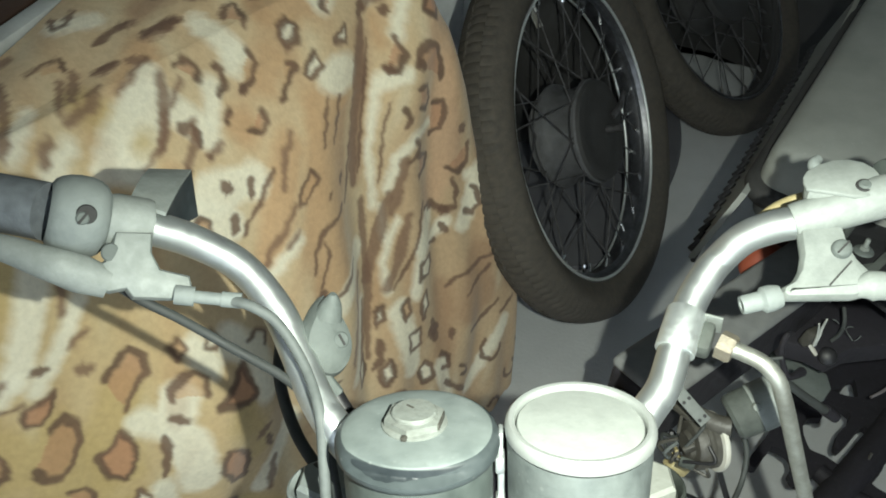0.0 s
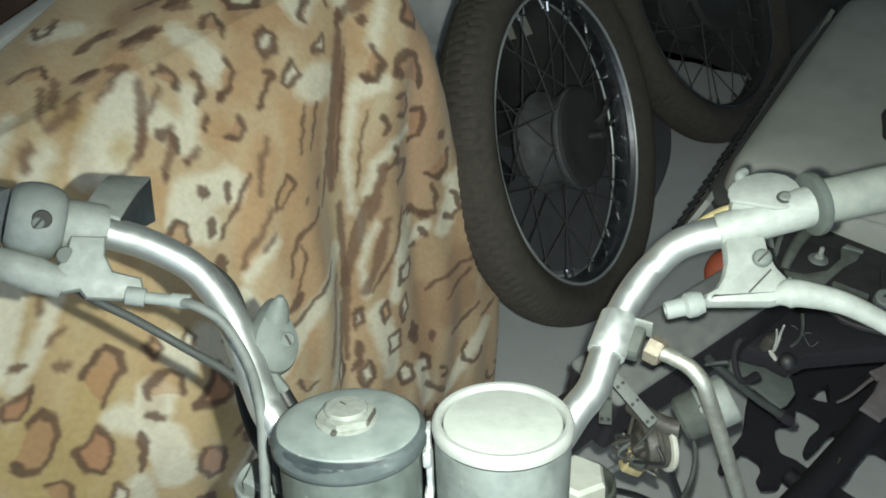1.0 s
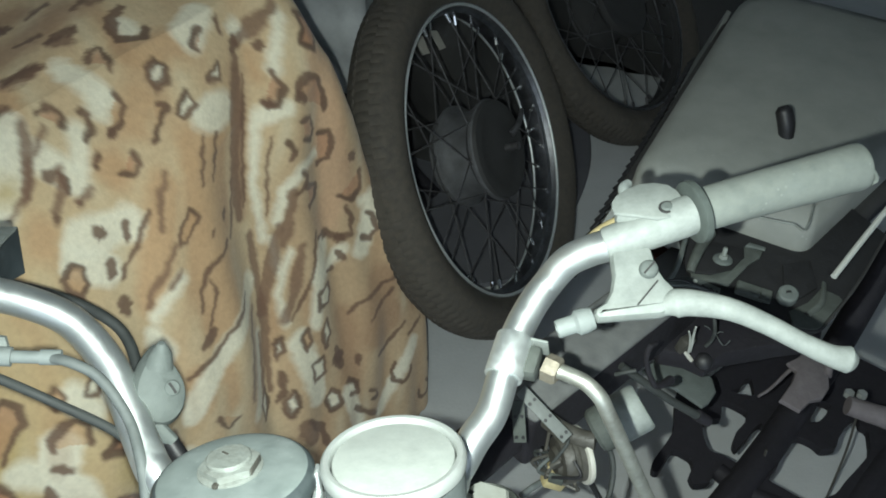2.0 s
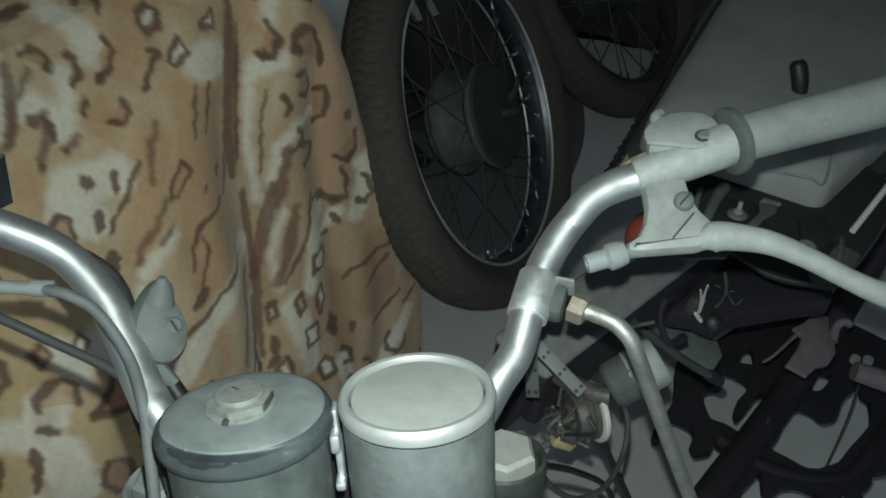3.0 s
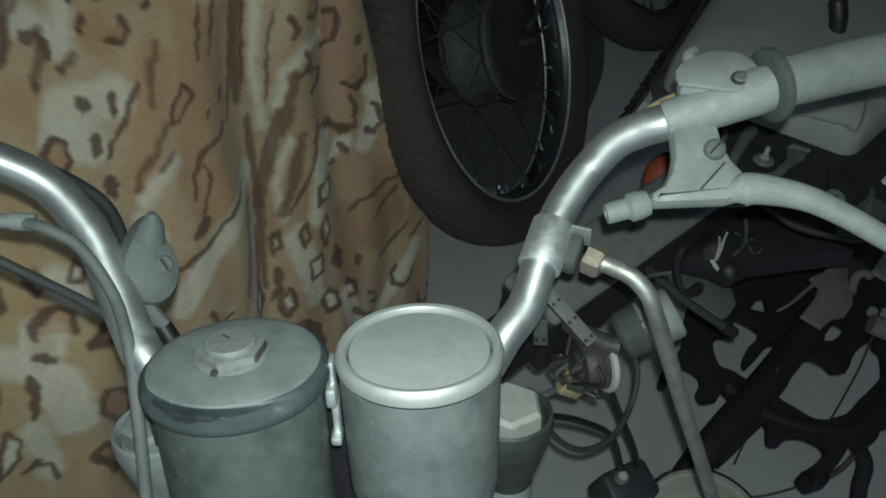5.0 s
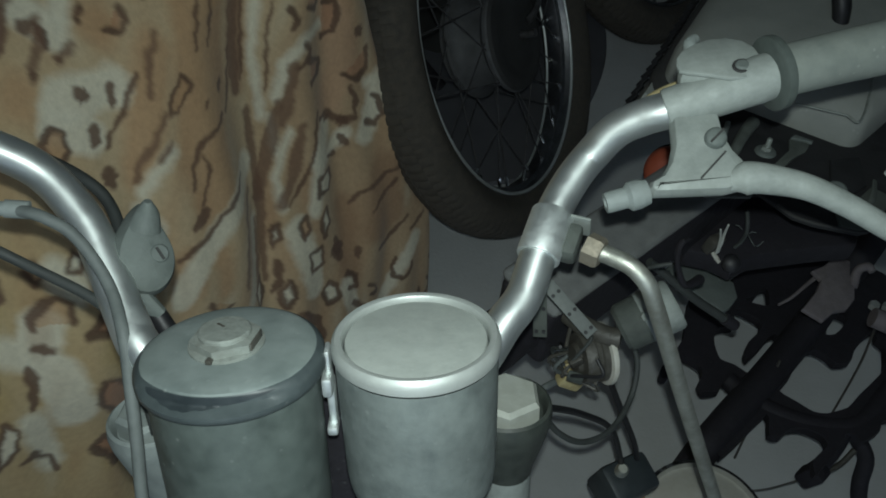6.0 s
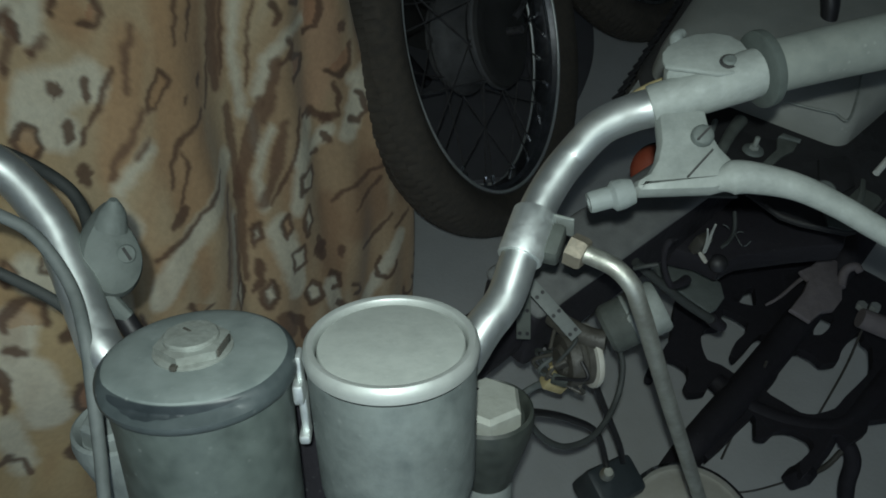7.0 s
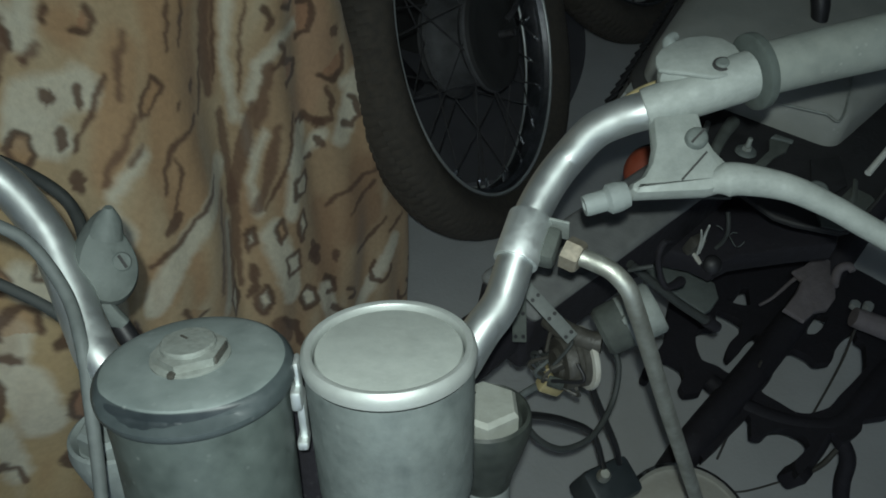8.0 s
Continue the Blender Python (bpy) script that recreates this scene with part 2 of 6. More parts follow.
def tube(pts, radius, seg=16, per=8, bm=None, smooth=True, flat=1.0, closed=False):
    """A swept tube; radius is a number or one per given point; flat squeezes the section."""
    bm = bm or bmesh.new()
    uv = bm.loops.layers.uv.get("along") or bm.loops.layers.uv.new("along")
    n0 = len(pts)
    line = curve_points(pts, per) if smooth and n0 > 2 else [Vector(q) for q in pts]
    if closed:
        line = [Vector(q) for q in pts]
    rs = []
    for i in range(len(line)):
        if isinstance(radius, (int, float)):
            rs.append(radius)
        else:
            f = i / (len(line) - 1) * (n0 - 1)
            k = min(int(f), n0 - 2)
            rs.append(radius[k] + (radius[k + 1] - radius[k]) * (f - k))
    up = None
    rings = []
    m = len(line)
    for i, q in enumerate(line):
        a = line[(i - 1) % m] if closed else line[max(i - 1, 0)]
        b = line[(i + 1) % m] if closed else line[min(i + 1, m - 1)]
        d = (b - a).normalized()
        if up is None:
            up = d.orthogonal().normalized()
        up = (up - d * up.dot(d)).normalized()
        side = d.cross(up)
        rings.append([bm.verts.new(q + rs[i] * (math.cos(2 * math.pi * j / seg) * up + flat * math.sin(2 * math.pi * j / seg) * side))
                      for j in range(seg)])
    for i, (a, b) in enumerate(zip(rings, rings[1:] + (rings[:1] if closed else []))):
        for j in range(seg):
            f = bm.faces.new((a[j], a[(j + 1) % seg], b[(j + 1) % seg], b[j]))
            for loop, (p, q) in zip(f.loops, ((0, 0), (0, 1), (1, 1), (1, 0))):
                loop[uv].uv = ((i + p) / m, (j + q) / seg)
    if not closed:
        bm.faces.new(rings[0][::-1])
        bm.faces.new(rings[-1])
    return bm


def frame_along(origin, axis, front=(0, -1, 0)):
    """A pose with z along axis and -y towards front."""
    z = Vector(axis).normalized()
    y = -(Vector(front) - z * Vector(front).dot(z)).normalized()
    x = y.cross(z)
    m = Matrix((x, y, z)).transposed().to_4x4()
    m.translation = origin
    return m


def lathe(profile, m=None, seg=48, bm=None):
    """Turns (radius, height) rows about z."""
    bm = bm or bmesh.new()
    m = m or Matrix()
    rings = []
    for r, h in profile:
        if r < 1e-6:
            rings.append([bm.verts.new(m @ Vector((0, 0, h)))])
        else:
            rings.append([bm.verts.new(m @ Vector((r * math.cos(2 * math.pi * j / seg), r * math.sin(2 * math.pi * j / seg), h)))
                          for j in range(seg)])
    for a, b in zip(rings, rings[1:]):
        for j in range(seg):
            k = (j + 1) % seg
            if len(a) == 1 and len(b) == 1:
                continue
            if len(a) == 1:
                bm.faces.new((a[0], b[j], b[k]))
            elif len(b) == 1:
                bm.faces.new((a[j], a[k], b[0]))
            else:
                bm.faces.new((a[j], a[k], b[k], b[j]))
    return bm


def rbox(sx, sy, sz, bevel, m=None, bm=None, seg=2):
    """A box of that size about the pose's origin, with rounded edges."""
    own = bmesh.new()
    bmesh.ops.create_cube(own, size=1.0)
    for v in own.verts:
        v.co = Vector((v.co.x * sx, v.co.y * sy, v.co.z * sz))
    if bevel:
        bmesh.ops.bevel(own, geom=own.edges[:], offset=bevel, segments=seg, profile=0.5, affect="EDGES")
    if m is not None:
        own.transform(m)
    return join(bm, own)


def join(bm, own):
    if bm is None:
        return own
    me = bpy.data.meshes.new("joined")
    own.to_mesh(me)
    own.free()
    bm.from_mesh(me)
    bpy.data.meshes.remove(me)
    return bm


def plate(outline, thick, m=None, bevel=0.0015, bm=None):
    """A flat plate: the outline in the pose's x and y, thick about z = 0."""
    own = bmesh.new()
    vs = [own.verts.new((x, y, -thick / 2)) for x, y in outline]
    f = own.faces.new(vs)
    top = bmesh.ops.extrude_face_region(own, geom=[f])
    for v in top["geom"]:
        if isinstance(v, bmesh.types.BMVert):
            v.co.z += thick
    bmesh.ops.recalc_face_normals(own, faces=own.faces[:])
    if bevel:
        rim = [e for e in own.edges if abs(e.verts[0].co.z - e.verts[1].co.z) < 1e-6]
        bmesh.ops.bevel(own, geom=rim, offset=bevel, segments=2, profile=0.5, affect="EDGES")
    if m is not None:
        own.transform(m)
    return join(bm, own)


def hexagon(r, h, m, bm=None, chamfer=0.12):
    rows = []
    bm = bm or bmesh.new()
    rings = []
    for rr, z in ((r, 0.0), (r, h * 0.8), (r * (1 - chamfer), h)):
        rings.append([bm.verts.new(m @ Vector((rr * math.cos(math.pi * j / 3), rr * math.sin(math.pi * j / 3), z))) for j in range(6)])
    for a, b in zip(rings, rings[1:]):
        for j in range(6):
            bm.faces.new((a[j], a[(j + 1) % 6], b[(j + 1) % 6], b[j]))
    bm.faces.new(rings[0][::-1])
    bm.faces.new(rings[-1])
    return bm


def at_pose(o, ax, front=(0, -1, 0)):
    return frame_along(Vector(o), Vector(ax), Vector(front))


# ---- the room ----
def slab(name, x0, x1, y0, y1, z0, z1, mat, label):
    bm = bmesh.new()
    bmesh.ops.create_cube(bm, size=1.0)
    for v in bm.verts:
        v.co = Vector((x0 + (v.co.x + 0.5) * (x1 - x0), y0 + (v.co.y + 0.5) * (y1 - y0), z0 + (v.co.z + 0.5) * (z1 - z0)))
    return tagged(part(name, bm, mat, smooth=0), label, "structure", kind="structure")


slab("floor", -2.0, 2.4, -1.6, 2.6, -0.12, 0.0, M_FLOOR, "bare grey cement floor with faint stains")
slab("wall_north", -2.0, 2.4, 2.6, 2.75, -0.12, 2.7, M_WALL, "grey-blue painted wall behind the parked motorcycle")
# the open doorway behind the camera
slab("wall_south", -2.0, -0.7, -1.75, -1.6, -0.12, 2.7, M_WALL, "plain grey-blue painted wall beside the doorway")
slab("wall_south_east", 0.9, 2.4, -1.75, -1.6, -0.12, 2.7, M_WALL, "plain grey-blue painted wall beside the doorway")
slab("wall_south_lintel", -0.7, 0.9, -1.75, -1.6, 2.1, 2.7, M_WALL, "plain painted wall over the doorway")
slab("wall_west", -2.15, -2.0, -1.75, 2.75, -0.12, 2.7, M_WALL, "plain grey-blue painted wall")
slab("wall_east", 2.4, 2.55, -1.75, 2.75, -0.12, 2.7, M_WALL, "plain grey-blue painted wall")
slab("ceiling", -2.0, 2.4, -1.6, 2.6, 2.7, 2.85, M_WALL, "plain pale painted ceiling")

# ---- the blanket draped over a tall load ----
BS, BN = Vector((0.6392, 0.7690, 0)), Vector((0.7690, -0.6392, 0))
B_END = 0.672
B_TOP = 0.693


def blanket_offset(s, z):
    zz = [0, .11, .264, .374, .484, .594, .66, .693]
    oo = [-.440, -.451, -.4675, -.4785, -.5038, -.539, -.583, -.616]
    o = np.interp(z, zz, oo)
    k = np.clip((s - .363) / .187, 0, 1)
    k = k * k * (3 - 2 * k)
    return o + .033 * np.exp(-((s - .22) / .088) ** 2 - ((z - .407) / .088) ** 2) - .0385 * k * np.exp(-((z - .418) / .154) ** 2)


# marks of the print and some fold shade, in millimetres along and down the cloth: kind, half width, then points
# dun fields on the top and along the crease hold shade, not only print
FIELDS_A = [("t", 30.5, 471, 94, 427, 162, 402, 247), ("t", 17.3, 408, 101, 343, 185), ("p", 25.2, 651, 89, 636, 156, 632, 246, 601, 274), ("d", 28.9, 647, 409, 607, 459, 642, 465), ("d", 17.2, 570, 410, 537, 518), ("t", 14.3, 365, 57, 378, 69), ("t", 14.7, 441, 29, 420, 46), ("t", 15.5, 336, -14, 302, 5), ("d", 14.6, 418, -66, 367, -56, 455, -70), ("d", 11.3, 383, -111, 422, -104), ("t", 17.4, 466, 0, 501, 8), ("d", 10.1, 559, 57, 507, 142, 491, 193), ("t", 13.0, 377, 309, 367, 356), ("t", 11.3, 338, 324, 341, 290), ("t", 13.0, 289, 76, 278, 86), ("t", 8.8, 582, 48, 577, 71)]
FIELDS_B = [("w", 11.7, 483, -28, 483, -24), ("w", 14.4, 525, 7, 555, -3), ("w", 9.3, 582, 24, 584, 28), ("w", 16.3, 487, 69, 515, 73), ("w", 12.1, 398, -12, 410, 14), ("w", 8.3, 408, 16, 397, 23), ("w", 16.3, 307, 18, 262, 48), ("w", 13.8, 327, 32, 342, 58), ("w", 9.7, 368, 29, 352, 50), ("w", 18.6, 312, 99, 357, 110), ("w", 16.3, 297, 111, 320, 136), ("w", 6.4, 636, 28, 597, 70), ("w", 9.0, 587, 106, 555, 105), ("w", 5.9, 547, 113, 520, 174, 508, 241), ("w", 6.8, 611, 182, 582, 181, 552, 195, 531, 230), ("w", 15.3, 675, 305, 635, 342), ("w", 13.1, 579, 301, 552, 326)]
FIELDS_C = [("w", 8.9, 610, 327, 564, 332), ("w", 10.2, 559, 319, 523, 375), ("w", 16.2, 490, 382, 483, 468), ("w", 12.9, 528, 510, 533, 575), ("w", 14.1, 462, 273, 391, 287, 356, 299, 317, 323), ("w", 9.0, 441, 336, 397, 414), ("w", 11.9, 666, 534, 611, 577, 577, 599), ("w", 6.5, 377, 183, 335, 204), ("w", 11.8, 323, 220, 325, 243), ("w", 4.8, 518, 248, 507, 291), ("w", 4.9, 532, 276, 493, 313, 485, 350), ("w", 6.8, 662, 287, 681, 286), ("o", 33.6, 45, 132, 84, 71, 109, 65), ("o", 31.3, 20, 195, 79, 209, 83, 273), ("o", 21.9, 154, 207, 126, 230, 119, 270), ("o", 17.2, 86, 327, 113, 315)]
FIELDS_D = [("o", 18.4, 233, 291, 239, 356), ("o", 20.2, 188, 435, 233, 487), ("o", 14.9, 188, -17, 159, -29), ("o", 12.6, 283, 38, 254, -5), ("w", 12.0, 147, 79, 117, 109, 89, 139), ("w", 6.9, 88, 141, 62, 151, 30, 158), ("w", 7.7, 163, 114, 128, 141, 96, 157), ("w", 10.6, 325, 5, 279, 23, 242, 44), ("w", 7.6, 227, 20, 201, 31), ("w", 7.0, 218, -12, 184, 10), ("w", 17.6, 179, 275, 174, 340), ("w", 15.7, 193, 235, 171, 256, 154, 239), ("w", 13.1, 139, 317, 132, 391), ("w", 15.5, 272, 288, 279, 249, 258, 220), ("w", 14.6, 292, 377, 238, 433), ("w", 11.7, -12, 188, -16, 204)]
FIELDS_E = [("w", 9.9, 292, -79, 326, -71), ("w", 11.3, 227, 201, 231, 226), ("w", 8.6, 48, 273, 33, 292)]
ROSETTES_A = [("N", 4.1, 496, -49, 478, -42, 466, -29, 465, -19, 477, -13, 487, -7, 498, -17), ("w", 3.5, 480, 12, 466, 15, 460, 22, 463, 29, 476, 28, 485, 19), ("O", 3.0, 542, 9, 532, 9, 523, 16, 526, 21), ("w", 2.4, 538, 37, 515, 44, 531, 51), ("w", 2.9, 486, 42, 463, 54, 467, 58, 487, 56), ("T", 2.9, 452, 39, 460, 44, 446, 52, 433, 61, 427, 63), ("T", 2.8, 422, 19, 422, 29, 413, 37, 403, 39, 393, 41), ("O", 2.8, 422, -11, 432, -19, 442, -20, 441, -5, 435, 3), ("N", 3.3, 385, 19, 388, 22, 381, 31, 371, 38)]
ROSETTES_B = [("O", 2.7, 371, 50, 365, 54, 363, 58), ("O", 2.8, 402, 63, 403, 73, 390, 77, 381, 73), ("O", 3.2, 350, 6, 362, 5, 366, 12, 361, 21), ("T", 3.7, 322, 45, 331, 45, 331, 54, 328, 61), ("t", 3.2, 278, 116, 291, 110, 298, 118, 296, 132, 284, 141, 277, 131), ("o", 3.3, 655, 33, 675, 46, 674, 62, 656, 71, 639, 57, 654, 46), ("O", 3.8, 595, 71, 594, 87, 580, 98, 569, 95), ("O", 4.6, 602, 100, 615, 89, 631, 89, 642, 98, 647, 118, 644, 137), ("O", 3.3, 599, 126, 614, 132, 616, 149, 607, 159, 595, 150)]
ROSETTES_C = [("O", 4.2, 625, 162, 641, 168, 641, 186, 632, 199, 612, 198), ("N", 4.0, 574, 142, 577, 156, 570, 163), ("O", 4.2, 581, 209, 600, 221, 596, 234, 575, 234), ("O", 4.4, 675, 246, 670, 268, 650, 275, 631, 258), ("W", 3.8, 665, 306, 672, 313, 671, 332, 657, 340, 642, 330), ("w", 3.7, 564, 348, 542, 345, 535, 362, 552, 370, 564, 361), ("w", 3.7, 538, 384, 523, 394, 522, 415, 537, 404), ("t", 3.6, 506, 375, 493, 379, 493, 396, 506, 390), ("w", 2.8, 472, 363, 461, 367, 456, 385, 467, 377), ("w", 3.0, 512, 425, 490, 421, 485, 444, 507, 448)]
ROSETTES_D = [("W", 4.0, 537, 494, 550, 510, 546, 524, 532, 516), ("N", 3.3, 567, 540, 577, 552, 576, 565, 565, 557), ("w", 3.9, 506, 481, 492, 488, 495, 512, 513, 514, 515, 495), ("w", 3.7, 456, 434, 441, 444, 438, 469, 452, 460), ("w", 3.5, 422, 409, 407, 418, 405, 444, 420, 434), ("T", 2.6, 340, 354, 348, 380, 368, 382), ("t", 2.4, 420, 131, 402, 142, 392, 155, 401, 157, 427, 142), ("O", 3.5, 5, 181, 10, 175, 19, 171, 32, 172, 43, 183, 48, 198, 42, 211, 33, 212)]
ROSETTES_E = [("O", 3.7, 87, 194, 102, 193, 108, 206, 101, 222, 87, 234, 73, 237, 63, 230, 62, 220), ("o", 2.6, 81, 165, 96, 168, 106, 167, 98, 177, 86, 184, 76, 179), ("o", 3.3, 134, 235, 138, 247, 134, 268, 117, 283, 107, 272, 106, 248, 119, 246), ("O", 3.8, 147, 186, 164, 179, 178, 177, 186, 189, 181, 201, 161, 210, 147, 218), ("T", 3.4, 187, 234, 192, 223, 206, 218, 214, 219, 219, 229, 213, 241), ("o", 3.5, 259, 246, 258, 263, 257, 283, 244, 282, 217, 261, 237, 257)]
ROSETTES_F = [("o", 3.7, 204, 311, 194, 336, 202, 377, 219, 393, 228, 356, 217, 324), ("w", 2.9, 122, 303, 126, 317, 116, 340, 94, 350, 106, 323), ("N", 3.6, 112, 361, 124, 361, 134, 382, 132, 404), ("O", 4.0, -1, 212, 9, 219, 7, 235, -1, 251), ("O", 4.2, 15, 251, 27, 250, 32, 265, 25, 284), ("O", 3.3, 72, 257, 84, 264, 86, 279, 71, 303, 54, 313), ("o", 3.9, 169, 402, 182, 397, 198, 423, 198, 447, 178, 449), ("t", 2.2, 218, 186, 207, 192, 208, 203, 219, 199), ("w", 2.3, 248, 201, 253, 211, 243, 215, 233, 208)]
ROSETTES_G = [("W", 2.4, 277, 232, 289, 233, 298, 245, 292, 251), ("N", 2.8, 296, -92, 289, -79, 301, -78, 317, -90), ("T", 2.1, 239, -43, 256, -47, 273, -46, 268, -35)]
# the long wide d strokes down the crease are its painted shade
DASHES_A = [("b", 3.1, 570, 6, 562, 19), ("b", 4.9, 575, 30, 564, 39), ("d", 5.7, 574, 36, 605, 28, 637, 19), ("b", 5.1, 600, 43, 597, 48), ("b", 5.9, 607, 99, 610, 105), ("b", 5.7, 571, 94, 574, 97), ("b", 4.4, 393, 41, 397, 41), ("b", 3.2, 305, 72, 303, 75), ("b", 3.2, 331, 73, 332, 76), ("b", 4.5, 358, 106, 350, 123), ("b", 5.5, 326, 131, 318, 142), ("b", 3.4, 337, 142, 328, 151), ("b", 7.3, 315, 170, 313, 181), ("b", 5.4, 328, 98, 333, 104), ("b", 2.8, 383, 109, 368, 122, 355, 134, 338, 144), ("d", 2.9, 418, 89, 402, 101, 390, 117, 385, 131)]
DASHES_B = [("b", 2.4, 475, 83, 460, 96, 447, 118), ("b", 2.4, 492, 87, 476, 103, 463, 124), ("b", 2.5, 492, 149, 475, 181, 458, 199), ("b", 2.4, 438, 166, 431, 172), ("b", 3.1, 463, 164, 456, 171), ("b", 3.1, 448, 195, 431, 197, 417, 194, 405, 199, 391, 209, 381, 229), ("b", 2.5, 405, 207, 405, 225, 382, 250), ("d", 3.5, 386, 153, 363, 172, 350, 176, 336, 191), ("d", 2.9, 381, 177, 363, 185), ("b", 3.2, 445, 270, 425, 273, 396, 276, 373, 281, 351, 283, 332, 284), ("d", 6.2, 491, 225, 483, 262, 473, 296, 462, 329, 447, 370, 433, 418)]
DASHES_C = [("d", 3.4, 452, 298, 427, 312, 410, 341, 393, 384), ("d", 8.2, 564, 47, 540, 78, 517, 112, 498, 152, 485, 196), ("b", 2.5, 564, 64, 536, 101, 515, 148, 498, 191), ("b", 2.0, 559, 129, 541, 164, 523, 218), ("d", 7.5, 531, 238, 503, 279, 462, 319), ("d", 5.7, 550, 275, 528, 306, 507, 329, 485, 346), ("b", 2.9, 572, 273, 548, 313, 520, 336, 492, 350), ("d", 6.2, 560, 201, 542, 241, 528, 264), ("b", 4.1, 579, 186, 586, 196, 577, 204, 564, 207), ("b", 6.5, 666, 216, 669, 224), ("b", 4.5, 636, 279, 637, 295, 631, 310)]
DASHES_D = [("b", 4.4, 629, 315, 612, 311, 594, 292, 575, 284), ("b", 5.9, 607, 308, 614, 313), ("b", 5.2, 600, 328, 607, 337), ("b", 3.7, 571, 335, 585, 342), ("b", 7.7, 537, 436, 535, 462), ("b", 9.2, 527, 447, 540, 452), ("b", 4.7, 566, 473, 564, 486), ("b", 4.3, 453, 405, 446, 430, 433, 441), ("d", 10.6, 450, 490, 453, 527), ("b", 5.4, 456, 492, 472, 526, 472, 555), ("b", 4.9, 533, 545, 566, 593), ("b", 3.1, 689, 414, 649, 409, 626, 409, 597, 406, 581, 411), ("b", 3.2, 661, 426, 634, 432, 604, 438), ("b", 4.1, 664, 491, 639, 499, 614, 503, 597, 498), ("b", 3.4, 696, 509, 662, 514)]
DASHES_E = [("b", 3.6, 586, 295, 592, 295), ("d", 4.2, 446, 340, 432, 384, 417, 410), ("d", 2.6, 332, -9, 307, 1, 291, 5), ("d", 3.7, 336, 43, 323, 58, 307, 70), ("b", 3.9, 386, -61, 400, -58, 410, -57), ("d", 4.8, 381, -26, 360, -23, 345, -25), ("b", 3.8, 380, -26, 368, -26, 350, -29), ("d", 5.0, 393, -99, 385, -96), ("b", 5.0, 398, -92, 387, -91), ("d", 4.3, 338, -49, 352, -49), ("b", 3.4, 427, -40, 441, -45), ("d", 5.6, 407, -43, 426, -36), ("b", 3.4, 407, -43, 440, -48), ("b", 2.9, 418, -91, 433, -95, 446, -94), ("b", 2.9, 452, -67, 476, -74), ("d", 4.1, 473, -67, 495, -67)]
DASHES_F = [("d", 2.6, 347, 17, 312, 32, 296, 49, 271, 56), ("d", 3.2, 348, 70, 331, 72), ("b", 5.1, 162, 266, 159, 283, 147, 304), ("b", 4.0, 178, 252, 187, 258), ("b", 4.1, 102, 143, 111, 146), ("d", 4.7, 134, 167, 142, 170), ("d", 2.6, 157, 140, 136, 145), ("b", 2.0, 3, 154, 32, 157, 62, 158, 83, 161), ("d", 3.3, 92, 78, 71, 91, 58, 100), ("d", 3.3, 40, 115, 24, 124), ("d", 3.5, 81, 137, 52, 151), ("d", 3.6, 161, 90, 147, 116), ("d", 2.8, 51, 81, 39, 92), ("d", 2.8, 97, 54, 79, 64), ("d", 3.6, 258, -27, 239, 1), ("d", 4.2, 272, -27, 254, -4)]
DASHES_G = [("b", 2.8, 345, -26, 367, -30, 387, -24), ("b", 3.9, 307, -45, 327, -50, 348, -53), ("d", 4.3, 287, -17, 305, -17), ("b", 2.7, 286, -19, 311, -17), ("d", 3.8, 318, -13, 332, -6), ("d", 4.5, 214, -40, 193, -6, 179, 8), ("d", 3.6, 281, -4, 263, 5, 237, 8), ("d", 4.3, 333, 7, 313, 31, 292, 52), ("d", 3.5, 219, 10, 201, 24), ("d", 4.1, 179, -58, 204, -68, 241, -72), ("d", 3.6, 187, -41, 218, -46), ("b", 3.1, 201, -63, 208, -63), ("d", 4.4, 177, -24, 154, -21), ("b", 3.2, 287, 314, 293, 366), ("d", 5.6, 244, 336, 258, 331), ("b", 3.8, 253, 349, 259, 378)]
DASHES_H = [("d", 4.7, 259, 410, 242, 450), ("b", 5.8, 362, 264, 383, 259)]
FIELDS = FIELDS_A + FIELDS_B + FIELDS_C + FIELDS_D + FIELDS_E
ROSETTES = ROSETTES_A + ROSETTES_B + ROSETTES_C + ROSETTES_D + ROSETTES_E + ROSETTES_F + ROSETTES_G
DASHES = DASHES_A + DASHES_B + DASHES_C + DASHES_D + DASHES_E + DASHES_F + DASHES_G + DASHES_H


